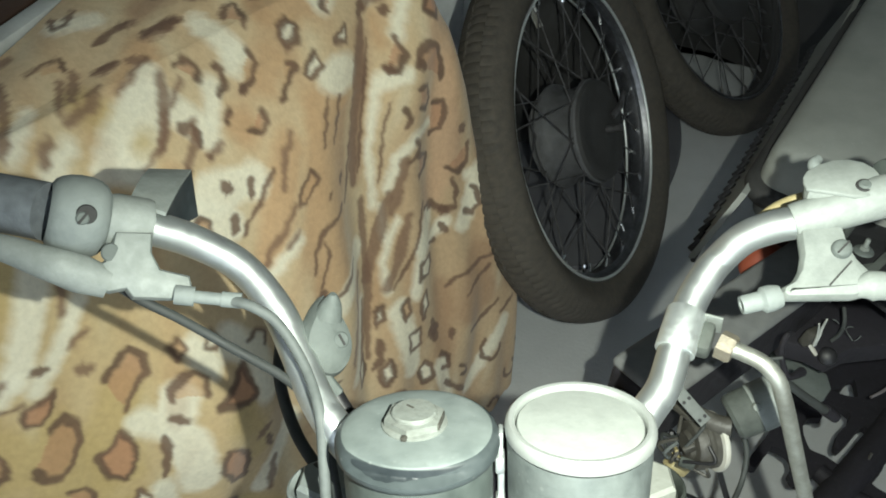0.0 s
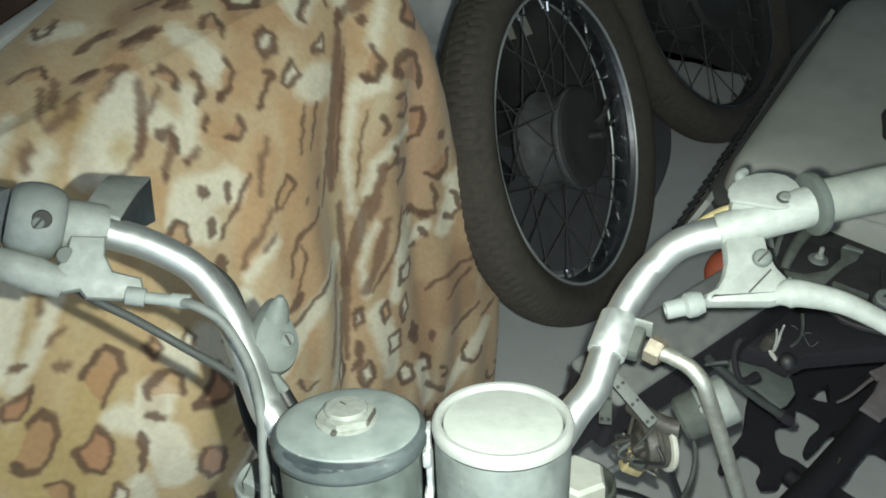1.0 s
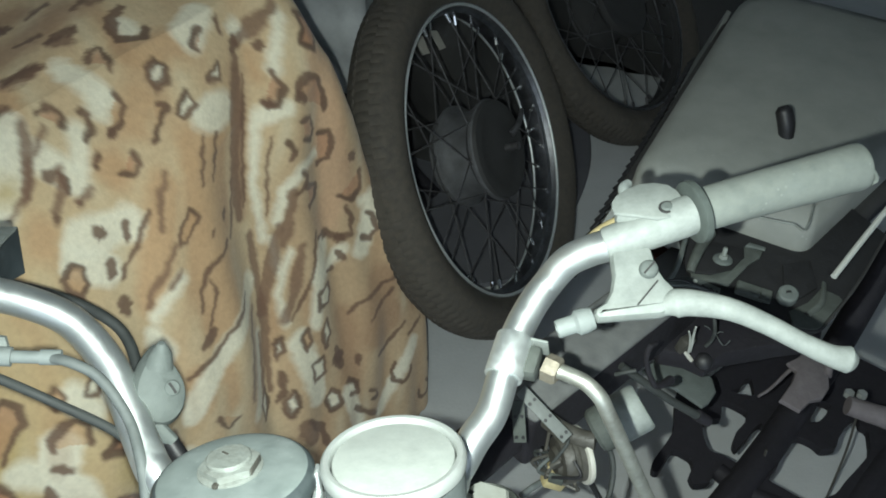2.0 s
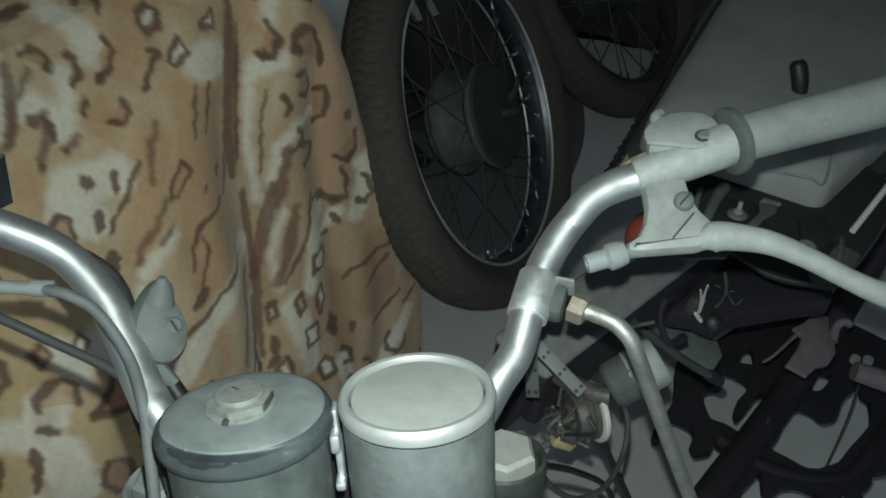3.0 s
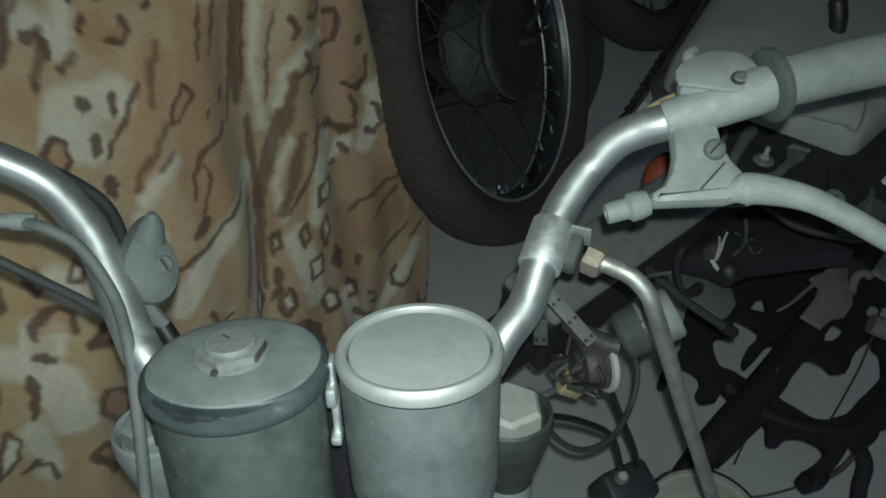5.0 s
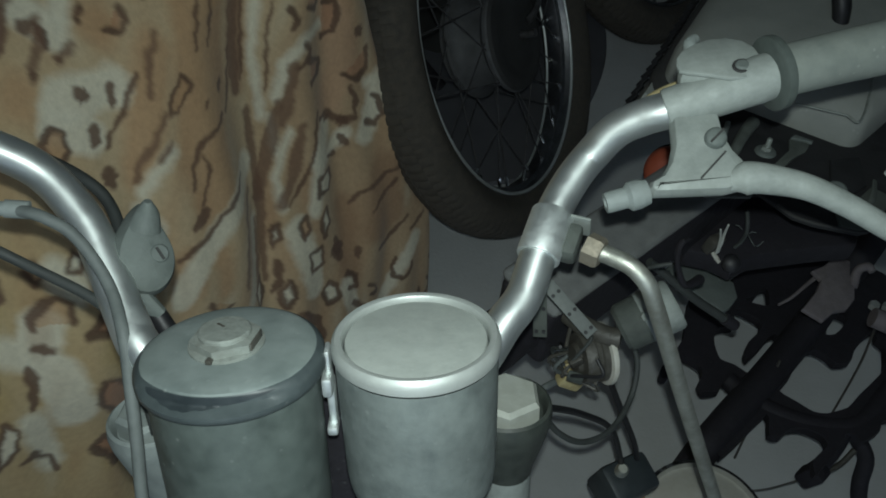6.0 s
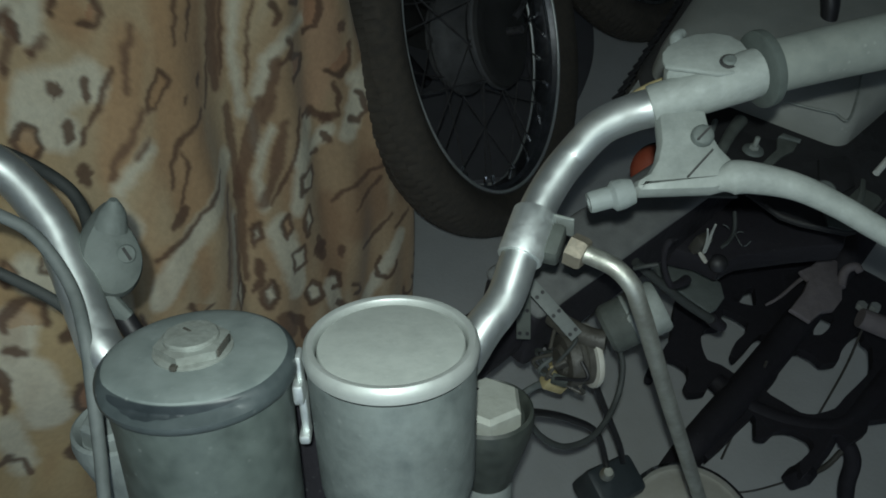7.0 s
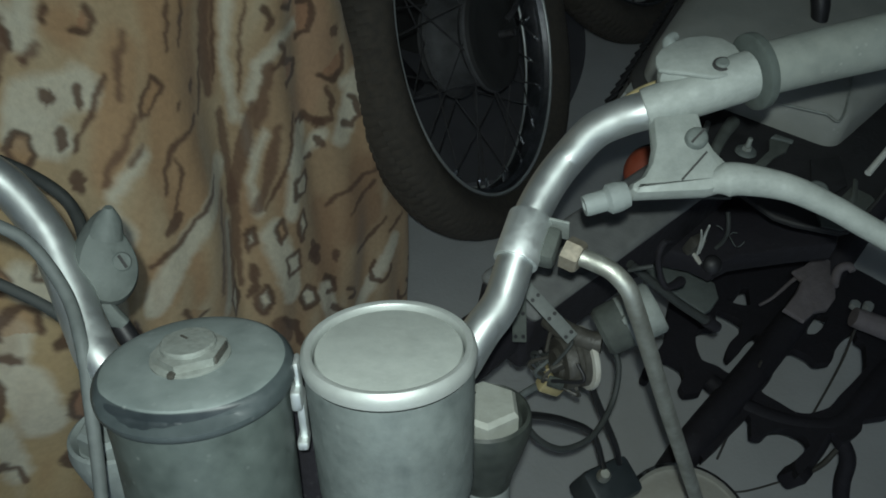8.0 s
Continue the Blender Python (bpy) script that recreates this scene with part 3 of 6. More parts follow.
def blanket():
    s = np.concatenate([np.linspace(-0.62, -0.06, 40), np.linspace(-0.058, 0.76, 500), np.linspace(0.764, 0.90, 24)])
    w = np.concatenate([np.linspace(-0.42, -0.17, 60), np.linspace(-0.168, 0.60, 440), np.linspace(0.604, 0.705, 30)])
    ns, nw = len(s), len(w)
    S, W = np.meshgrid(s, w, indexing="ij")
    r = 0.035
    # the far end turns round a corner
    end = B_END + np.interp(W, [0, .08, .18, .3, .42, .52, .62, .7], [0, .010, .027, .032, .036, .048, .035, .02])
    over = np.clip(S - (end - r), 0, None)
    ang = np.clip(over / r, 0, math.pi / 2)
    back = np.clip(over - r * math.pi / 2, 0, None)
    along = np.minimum(S, end - r) + r * np.sin(ang)
    inward = r * (1 - np.cos(ang)) + back
    z = np.clip(B_TOP - np.clip(W, 0, None), 0.004, None)
    o = blanket_offset(np.minimum(S, end), z)
    top = W < 0
    reach = np.clip(0.046 + 0.379 * (S - 0.1455), 0.012, 0.40) / 0.42
    o = np.where(top, -0.616 + W * reach, o)
    sag = 0.012 * np.sin(S * 9 + 1) * np.sin(W * 11) + 0.006 * np.sin(S * 23 + W * 17)
    WT = np.where(top, W * reach, W)
    z = np.where(top, B_TOP - 0.30 * np.minimum(WT, 0) + 0.5 * sag * np.clip(-W / 0.08, 0, 1), z)
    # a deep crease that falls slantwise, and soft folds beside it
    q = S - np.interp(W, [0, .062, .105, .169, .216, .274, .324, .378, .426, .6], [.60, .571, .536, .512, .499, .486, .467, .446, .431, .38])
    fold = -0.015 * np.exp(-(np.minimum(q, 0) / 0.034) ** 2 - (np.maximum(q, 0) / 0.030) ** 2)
    fold += 0.004 * np.exp(-((q + 0.085) / 0.030) ** 2) + 0.006 * np.exp(-((q - 0.070) / 0.030) ** 2)
    fold += 0.0030 * np.sin(q * 88 + 1.6 * np.sin(W * 9)) * np.clip((W - 0.06) / 0.2, 0, 1)
    fold += 0.0035 * np.sin(S * 41 + W * 19 + 1.2 * np.sin(W * 13)) * np.clip((W - 0.02) / 0.1, 0, 1)
    fold += -0.010 * np.exp(-((S + 0.9 * W - 0.17) / 0.014) ** 2) * np.clip((W - 0.05) / 0.1, 0, 1)
    fold *= np.clip((W + 0.03) / 0.08, 0, 1)
    out = o + fold - inward
    X = BS.x * along + BN.x * out
    Y = BS.y * along + BN.y * out
    co = np.stack([X, Y, z], -1).reshape(-1, 3)
    idx = np.arange(ns * nw).reshape(ns, nw)
    quads = np.stack([idx[:-1, :-1], idx[1:, :-1], idx[1:, 1:], idx[:-1, 1:]], -1).reshape(-1, 4)
    me = bpy.data.meshes.new("blanket")
    me.from_pydata(co.tolist(), [], quads.tolist())
    # the print, with shade of the crease and the back-sloping panel mixed in
    rng = np.random.RandomState(4)

    def wob(f, ph):
        return np.sin(S * f + ph) * np.cos(W * f * 1.13 + ph * 2) + 0.6 * np.sin(S * f * 2.1 - W * f * 1.7 + ph * 3)

    # along and down the cloth, in millimetres, with ragged pile
    uu = 1000 * S + 1.1 * wob(140, 0.3) + 0.5 * wob(340, 1.1) + 0.2 * wob(620, 2.2)
    vv = 1000 * WT + 1.1 * wob(125, 2.1) + 0.5 * wob(310, 0.7) + 0.2 * wob(570, 0.4)
    tone = np.zeros(S.shape)
    for k in range(18):
        f, th = rng.uniform(3, 26), rng.uniform(0.9, 1.9)
        tone += 0.25 * np.sin(2 * math.pi * f * (np.cos(th) * WT + np.sin(th) * (S + 0.3 * WT)) + rng.uniform(0, 6.28))
    cream, tan, white = np.array([.545, .44, .275]), np.array([.465, .290, .150]), np.array([.71, .67, .52])
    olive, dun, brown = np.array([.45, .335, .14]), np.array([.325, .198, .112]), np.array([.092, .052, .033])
    orange, peach = np.array([.40, .20, .108]), np.array([.51, .325, .195])
    hue = {"w": white, "t": tan, "o": olive, "d": dun, "p": peach, "b": brown}
    col = np.broadcast_to(cream, S.shape + (3,)).copy()
    low = np.clip((0.34 - S) / 0.16, 0, 1) * np.clip((WT + 0.02) / 0.06, 0, 1)

    def lay(mask, c, k=1.0):
        nonlocal col
        a = (np.clip(mask, 0, 1) * k)[..., None]
        col = col + (c - col) * a

    def reach_of(points, closed=False):
        """Distance to a line through the points, and how far along it the nearest place is."""
        q = list(zip(points[0::2], points[1::2]))
        if closed:
            q.append(q[0])
        best, where = np.full(S.shape, 1e9), np.zeros(S.shape)
        for i, ((a, b), (c, d)) in enumerate(zip(q, q[1:])):
            f = np.clip(((uu - a) * (c - a) + (vv - b) * (d - b)) / max((c - a) ** 2 + (d - b) ** 2, 1.0), 0, 1)
            dist = np.hypot(uu - a - f * (c - a), vv - b - f * (d - b))
            where = np.where(dist < best, (i + f) / (len(q) - 1), where)
            best = np.minimum(best, dist)
        return best, where

    def inside(points):
        """1 inside the outline, by crossings."""
        q = list(zip(points[0::2], points[1::2]))
        odd = np.zeros(S.shape, bool)
        for (a, b), (c, d) in zip(q, q[1:] + q[:1]):
            if b != d:
                odd ^= ((vv > b) != (vv > d)) & (uu < a + (vv - b) * (c - a) / (d - b))
        return odd

    lay(0.45 + 0.22 * tone, tan, 0.75)
    lay(low, olive, 0.42)
    # browner print past the crease, plus the dimming of the panel that slopes away
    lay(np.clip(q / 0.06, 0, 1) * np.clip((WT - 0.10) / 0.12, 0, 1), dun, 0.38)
    for kind, h, *points in FIELDS:
        dist, f = reach_of(points)
        soft = 9.0 if kind == "w" else 15.0
        lay((h * (1 + 0.10 * tone) - dist) / soft + 0.5, hue[kind], 0.88 if kind == "w" else 0.72)
    lay((tone - 0.9) / 1.4, dun, 0.30)
    lay((-tone - 1.1) / 1.4, white, 0.22)
    for kind, h, *points in ROSETTES:
        fill = {"w": white, "o": orange, "t": tan, "n": cream}[kind.lower()]
        dist, f = reach_of(points, kind.islower())
        if kind != "N":
            core = np.where(inside(points), -dist, dist)
            lay((1.0 - core) / (6.0 if kind.isupper() else 3.0), fill, 0.85 if kind.islower() else 0.62)
        wide = h * 1.12 * (1 + 0.20 * np.sin(f * 9 + points[0]) + 0.10 * tone)
        lay((wide - dist) / 3.6 + 0.42, brown * (1.25 + 0.25 * np.sin(f * 5 + points[1]))[..., None], 0.88)
    for kind, h, *points in DASHES:
        dist, f = reach_of(points)
        wide = h * (1.18 - 0.35 * (2 * f - 1) ** 2 + 0.16 * np.sin(f * 11 + points[0]) + 0.10 * tone)
        if kind == "b":
            lay((wide - dist) / 3.8 + 0.42, brown * 1.4, 0.88)
        else:
            lay((wide - dist) / 5.0 + 0.5, brown * 1.8, 0.80)
    # the print goes on over the parts with no listed marks
    for _ in range(150):
        a, b = rng.uniform(-0.6, 0.9), rng.uniform(-0.4, 0.7)
        if -0.06 < a < 0.74 and -0.17 < b < 0.56:
            continue
        n, r = rng.randint(6, 9), rng.uniform(11, 18)
        spin = rng.uniform(0, 6.28)
        points = [v for k in range(n) for v in (1000 * a + r * math.cos(spin + 5 * k / n), 1000 * b + 1.2 * r * math.sin(spin + 5 * k / n))]
        dist, f = reach_of(points)
        lay((4.0 - dist) / 2.6 + 0.35, brown * 1.3, 0.88)
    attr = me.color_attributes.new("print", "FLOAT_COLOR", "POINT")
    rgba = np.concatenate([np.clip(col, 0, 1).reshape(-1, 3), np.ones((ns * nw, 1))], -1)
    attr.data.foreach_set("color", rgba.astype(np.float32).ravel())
    m = bpy.data.materials.new("printed_plush")
    m.use_nodes = True
    nd, ln = m.node_tree.nodes, m.node_tree.links
    b = nd["Principled BSDF"]
    b.inputs["Roughness"].default_value = 0.95
    b.inputs["Sheen Weight"].default_value = 0.15
    at = nd.new("ShaderNodeAttribute")
    at.attribute_name = "print"
    co_ = nd.new("ShaderNodeTexCoord")
    nz = nd.new("ShaderNodeTexNoise")
    nz.inputs["Scale"].default_value = 160
    nz.inputs["Detail"].default_value = 5
    ln.new(co_.outputs["Object"], nz.inputs["Vector"])
    hs = nd.new("ShaderNodeHueSaturation")
    mr = nd.new("ShaderNodeMapRange")
    mr.inputs[1].default_value, mr.inputs[2].default_value = 0.3, 0.7
    mr.inputs[3].default_value, mr.inputs[4].default_value = 0.93, 1.06
    ln.new(nz.outputs["Fac"], mr.inputs[0])
    ln.new(mr.outputs[0], hs.inputs["Value"])
    ln.new(at.outputs["Color"], hs.inputs["Color"])
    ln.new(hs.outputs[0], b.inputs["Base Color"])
    bp = nd.new("ShaderNodeBump")
    bp.inputs["Strength"].default_value = 0.3
    bp.inputs["Distance"].default_value = 0.003
    ln.new(nz.outputs["Fac"], bp.inputs["Height"])
    ln.new(bp.outputs[0], b.inputs["Normal"])
    me.materials.append(m)
    for p in me.polygons:
        p.use_smooth = True
    ob = new("blanket", me)
    so = ob.modifiers.new("thick", "SOLIDIFY")
    so.thickness, so.offset = 0.004, -1
    return tagged(ob, "leopard-printed cream and tan plush blanket draped to the floor", "blanket")


blanket()

# ---- the motorcycle ----
bike = thing("motorcycle", 0.40, 0.50, 0.0, "stripped old motorcycle with dusty handlebars and bare black frame", "motorcycle")
U = Vector((-0.02, 0.35, 0.937)).normalized()


def bike_part(name, bm, mat, label="", parent=None, smooth=35.0):
    return part(name, bm, mat, parent or bike, label, smooth)


def instrument_right():
    m = at_pose((0.0845, 0.2312, 0.7615), (-0.02, 0.395, 0.918))
    can = bike_part("instrument_can", lathe([(0.0, -0.086), (0.020, -0.086), (0.0265, -0.0845), (0.0308, -0.0808), (0.0333, -0.0755), (0.0342, -0.068), (0.0352, -0.012), (0.0352, -0.008)], m, 64),
                    M_CAN, "dusty grey instrument can")
    bike_part("rim", lathe([(0.0352, -0.0075), (0.0361, -0.0066), (0.0364, -0.0040), (0.0358, -0.0014), (0.0344, 0.0), (0.0330, 0.0), (0.0320, -0.0004), (0.0314, -0.0014), (0.0313, -0.0060)], m, 72),
              M_RING, "dusty satin metal rim", can)
    bike_part("cover", lathe([(0.0, -0.0024), (0.0290, -0.0023), (0.0301, -0.0026), (0.0306, -0.0034), (0.0307, -0.0062)], m, 64), M_CANTOP, "dusty pale round cover", can)


def instrument_left():
    m = at_pose((0.0060, 0.2275, 0.7592), (-0.02, 0.412, 0.902))
    can = bike_part("fork_head_can", lathe([(0.0, -0.125), (0.030, -0.125), (0.0335, -0.115), (0.0362, -0.08), (0.0366, -0.0128)], m, 64), M_CANDARK, "dusty blue-black can")
    rows = [(0.0, 0.0012), (0.02, 0.0010), (0.0290, 0.0004), (0.0335, -0.0003), (0.0364, -0.0011), (0.0382, -0.0022), (0.0393, -0.0036), (0.0398, -0.0050), (0.0400, -0.0064),
            (0.0400, -0.0074), (0.0400, -0.0084), (0.0398, -0.0098), (0.0391, -0.0109), (0.0380, -0.0118), (0.0366, -0.0122)]
    bm = lathe(rows, m, 96)
    inv = m.inverted()
    def cut(q):
        """The front of the cap is cut back to a step above the bead."""
        a, r = math.atan2(q.x + 0.004, -q.y), q.xy.length
        k = max(0.0, 1 - (abs(a) / 0.98) ** 2)
        if -0.0074 < q.z < -0.0009 and r > 0.033:
            c = 0.0340 if q.z > -0.0053 else 0.0340 + (0.0401 - 0.0340) * (-0.0053 - q.z) / 0.0021
            q.xy = q.xy * ((r + (min(r, c) - r) * k) / r)
        return q

    for v in bm.verts:
        v.co = m @ cut(inv @ v.co)
    side = [i for i, f in enumerate(bm.faces) if (inv @ f.calc_center_median()).z < -0.0014]
    cap = bike_part("cap", bm, M_CAP, "dusty dark cap with a dented front", can)
    cap.data.materials.append(M_RUBBED)
    for i in side:
        cap.data.polygons[i].material_index = 1
    # bare enamel where the dust is rubbed off the step
    zs, rs = [-z for r, z in rows[3:]], [r for r, z in rows[3:]]
    bm = bmesh.new()
    grid = []
    for i in range(61):
        a = -0.86 + 1.56 * i / 60
        e = math.sin(math.pi * (i / 60) ** 0.6) ** 0.8 * (1 + 0.10 * noise.noise(Vector((i * 0.21, 3.0, 0.0))))
        top, deep = 0.0013 + 0.0009 * (1 - e), 0.0013 + 0.0009 * (1 - e) + 0.0050 * e
        row = []
        for k in range(9):
            z = -(top + (deep - top) * k / 8)
            r = float(np.interp(-z, zs, rs))
            q = cut(Vector((r * math.sin(a), -r * math.cos(a), z)))
            q.xy = q.xy * (1 + 0.0006 / q.xy.length)
            row.append(bm.verts.new(m @ q + m.to_3x3() @ Vector((0, 0, 0.0003))))
        grid.append(row)
    for p, q in zip(grid, grid[1:]):
        for k in range(8):
            bm.faces.new((p[k], q[k], q[k + 1], p[k + 1]))
    bike_part("rubbed_step", bm, M_ENAMEL, "bare blue-black enamel", can, 60)
    h = m @ Matrix.Translation((-0.001, 0.001, 0.001)) @ Matrix.Rotation(0.35, 4, "Z")
    bm = lathe([(0.0, 0.0), (0.0160, 0.0), (0.0160, 0.0010), (0.0154, 0.0014), (0.0, 0.0014)], h, 40)
    hexagon(0.0150, 0.0046, h @ Matrix.Translation((0, 0, 0.0012)), bm, 0.22)
    lathe([(0.0112, 0.0054), (0.0110, 0.0068), (0.0103, 0.0075), (0.0, 0.0079)], h, 40, bm)
    nut = bike_part("hex_bolt", bm, M_BOLT, "dusty zinc hex bolt", can)
    bike_part("slit", rbox(0.0012, 0.0048, 0.0008, 0.0002, h @ Matrix.Translation((-0.0010, 0.0030, 0.0076)) @ Matrix.Rotation(0.5, 4, "Z")), M_BROWN, "", nut)
    # brown bits stand in for shade on the nut's facet and corner
    bike_part("dark_tab", rbox(0.0012, 0.0128, 0.0034, 0.0004, h @ Matrix.Rotation(radians(330), 4, "Z") @ Matrix.Translation((0.0131, 0.0, 0.0028))), M_BROWN, "brown plate coloured for the nut's shaded facet", can)
    bike_part("dark_tab", rbox(0.0034, 0.0030, 0.0024, 0.0008, h @ Matrix.Rotation(radians(236), 4, "Z") @ Matrix.Translation((0.0155, 0.0, 0.0013))), M_BROWN, "", can)


instrument_right()
instrument_left()

# bracket between the two cans
m = at_pose((0.0462, 0.2235, 0.742), U)
bm = rbox(0.0046, 0.010, 0.010, 0.0014, m @ Matrix.Translation((0.0, -0.004, -0.001)))
rbox(0.0022, 0.008, 0.018, 0.0008, m @ Matrix.Translation((0.0006, 0, 0.006)), bm)
rbox(0.0034, 0.008, 0.024, 0.0010, m @ Matrix.Translation((0.0006, 0, -0.014)), bm)
rbox(0.0048, 0.010, 0.0045, 0.0012, m @ Matrix.Translation((0.0002, -0.003, -0.026)), bm)
bike_part("bracket", bm, M_SLEEVE, "bright metal bracket between the cans")

# handlebar
HB_R = [(0.2650, 0.3497, 0.8045), (0.2390, 0.3490, 0.7935), (0.2135, 0.3480, 0.7825), (0.2027, 0.3526, 0.7735), (0.1909, 0.3569, 0.7609), (0.1795, 0.3557, 0.7432), (0.1677, 0.3419, 0.7379),
        (0.1566, 0.3231, 0.7332), (0.1466, 0.2993, 0.7269), (0.1382, 0.2793, 0.7206), (0.1266, 0.2633, 0.7189), (0.1157, 0.2499, 0.7097)]
HB_C = [(0.1060, 0.2480, 0.6920), (0.045, 0.2560, 0.6760), (-0.0120, 0.2440, 0.6980), (-0.0270, 0.2360, 0.7200)]
HB_L = [(-0.0381, 0.2406, 0.7377), (-0.0513, 0.2619, 0.7341), (-0.0652, 0.2889, 0.7395), (-0.0786, 0.3116, 0.7484), (-0.1003, 0.3320, 0.7607), (-0.1217, 0.3325, 0.7795), (-0.1390, 0.3234, 0.7990),
        (-0.1576, 0.3172, 0.8109), (-0.1813, 0.3102, 0.8226)]
bar = bike_part("handlebar", tube(HB_R + HB_C + HB_L, 0.0095, 28, 8), M_BAR, "dulled chrome handlebar tube")

# left grip, drum, perch, lever
bike_part("left_grip", tube([(-0.1830, 0.3105, 0.8228), (-0.2220, 0.3166, 0.8267), (-0.2636, 0.3232, 0.8308), (-0.3050, 0.3298, 0.8349)],
                            [0.0150, 0.0150, 0.0155, 0.0150], 24, 8), M_GRIPL, "worn black rubber grip")
bike_part("right_grip", tube([(0.2610, 0.3508, 0.8022), (0.2950, 0.3592, 0.8046), (0.3300, 0.3664, 0.8076), (0.3565, 0.3718, 0.8101), (0.3600, 0.3725, 0.8104), (0.3622, 0.3729, 0.8106)],
                             [0.0126, 0.0130, 0.0136, 0.0141, 0.0134, 0.0095], 28, 8), M_GRIPR, "dust-grey rubber grip")
ax = Vector((0.0978, 0.0257, 0.0110)).normalized()
bike_part("grip_flange", lathe([(0.009, -0.0028), (0.0168, -0.0028), (0.0182, -0.0019), (0.0185, 0.0), (0.0182, 0.0019), (0.0168, 0.0028), (0.012, 0.0050)], at_pose((0.2588, 0.3500, 0.8024), ax), 44),
          M_FLANGE, "dark green-grey flange of the twist grip")

# right sleeve clamp with mirror stem
sa = (Vector((0.1566, 0.3231, 0.7332)) - Vector((0.1466, 0.2993, 0.7269))).normalized()
sleeve = bike_part("mirror_clamp", lathe([(0.0094, -0.0132), (0.0112, -0.0132), (0.0114, -0.0128), (0.0114, 0.0128), (0.0112, 0.0132), (0.0094, 0.0132)], at_pose((0.1516, 0.3112, 0.7300), sa), 40),
                   M_SLEEVE, "satin metal clamp sleeve")
nut_axis = (Vector((0.1918, 0.2893, 0.7306)) - Vector((0.1640, 0.3090, 0.7300))).normalized()
bike_part("lug", rbox(0.014, 0.011, 0.019, 0.003, at_pose((0.1640, 0.3080, 0.7275), sa, nut_axis)), M_TRAYDUST, "grimy clamp lug", sleeve)
bike_part("lug_edge", rbox(0.017, 0.016, 0.0016, 0.0005, at_pose(Vector((0.1640, 0.3080, 0.7275)) + sa * 0.0118, sa, nut_axis)), M_ALU, "pale worn edge", sleeve)
bike_part("nut", hexagon(0.0085, 0.009, at_pose((0.1720, 0.3040, 0.7290), nut_axis)), M_BRASS, "tarnished brass nut", sleeve)
STEM = [(0.1790, 0.3000, 0.7290), (0.1835, 0.2975, 0.7290), (0.1930, 0.2905, 0.7290), (0.2010, 0.2840, 0.7230), (0.2060, 0.2810, 0.7120), (0.2140, 0.2790, 0.6920), (0.2400, 0.2750, 0.6240), (0.2680, 0.2710, 0.5530), (0.3010, 0.2660, 0.4700)]
bike_part("stem", tube(STEM, 0.0047, 16, 6), M_STEM, "bent worn steel mirror stem", sleeve)


def lever_right():
    """Clamp, housing and blade of the right-hand lever."""
    a = Vector((0.2125, 0.3480, 0.7823))
    d = (Vector((0.2640, 0.3497, 0.8040)) - a).normalized()
    m = at_pose(a, d)
    body = bike_part("lever_housing", lathe([(0.0092, -0.002), (0.0104, -0.0018), (0.0108, 0.0), (0.0108, 0.018), (0.0113, 0.022), (0.0118, 0.043), (0.0114, 0.0500), (0.0104, 0.0545), (0.0094, 0.0560)], m, 40), M_ALU, "pale dusty cast lever housing")
    return body, m


housing, HM = lever_right()


# switch box that sits forward on the clamp: body, cover plate with its screw, cable stub
def box_pose(o, n, x):
    n = Vector(n).normalized()
    x = Vector(x)
    x = (x - n * x.dot(n)).normalized()
    m = Matrix((x, n.cross(x), n)).transposed().to_4x4()
    m.translation = o
    return m


BOX = box_pose((0.2435, 0.3520, 0.8065), (-0.15, -0.05, 0.98), (1, 0, 0.15))
LID = [(-30.6, 5), (-29.6, 10), (-26.2, 14.6), (-19.2, 18.6), (-11.6, 20.7), (-3.4, 20.2), (4.0, 16.4), (7.9, 10.4), (10.2, -0.1), (5.0, -4.9), (-0.6, -9.5), (-8.1, -9.0), (-17.3, -5.2), (-26.5, -1.3), (-30.0, 1.0)]


def lid_shape(shrink, thick, drop, bevel, dome):
    cx, cy = -10.0, 5.0
    bm = plate([((cx + (x - cx) * shrink) / 1000, (cy + (y - cy) * shrink) / 1000) for x, y in LID], thick, None, bevel)
    for v in bm.verts:
        k = math.hypot((v.co.x + 0.010) * 0.75, v.co.y - 0.005) / 0.016
        v.co.z += dome * (1 - k * k)
    bm.transform(BOX @ Matrix.Translation((0, 0, drop)))
    return bm


switch = bike_part("switch_box", lid_shape(0.93, 0.015, -0.0095, 0.0035, 0.0), M_ALU, "pale dusty switch box", housing)
bike_part("cover_plate", lid_shape(1.0, 0.0026, -0.0010, 0.0010, 0.0016), M_ALU, "", housing)
sm_ = BOX @ Matrix.Translation((-0.0009, -0.0020, 0.0010))
bike_part("screw_seat", lathe([(0.0, 0.0004), (0.0046, 0.0003), (0.0049, -0.001)], sm_, 20), M_TRIM, "", housing)
bm = lathe([(0.0, 0.0016), (0.0026, 0.0014), (0.0034, 0.0006), (0.0034, -0.002), (0.0, -0.002)], sm_, 20)
bike_part("screw", bm, M_CHOKE, "small dusty screw", housing)
bike_part("cable_stub", tube([BOX @ Vector(q) for q in ((-0.020, 0.012, -0.004), (-0.020, 0.022, -0.003), (-0.0165, 0.027, -0.004))], [0.0036, 0.0036, 0.0028], 14, 5), M_GREY, "", housing)

bike_part("yellow_sleeve", tube([(0.2060, 0.3805, 0.7488), (0.2105, 0.3840, 0.7511), (0.2191, 0.3886, 0.7553), (0.2305, 0.3920, 0.7590), (0.2400, 0.3870, 0.7660)], 0.0042, 12, 6), M_YELLOW, "yellow cable sleeve", housing)

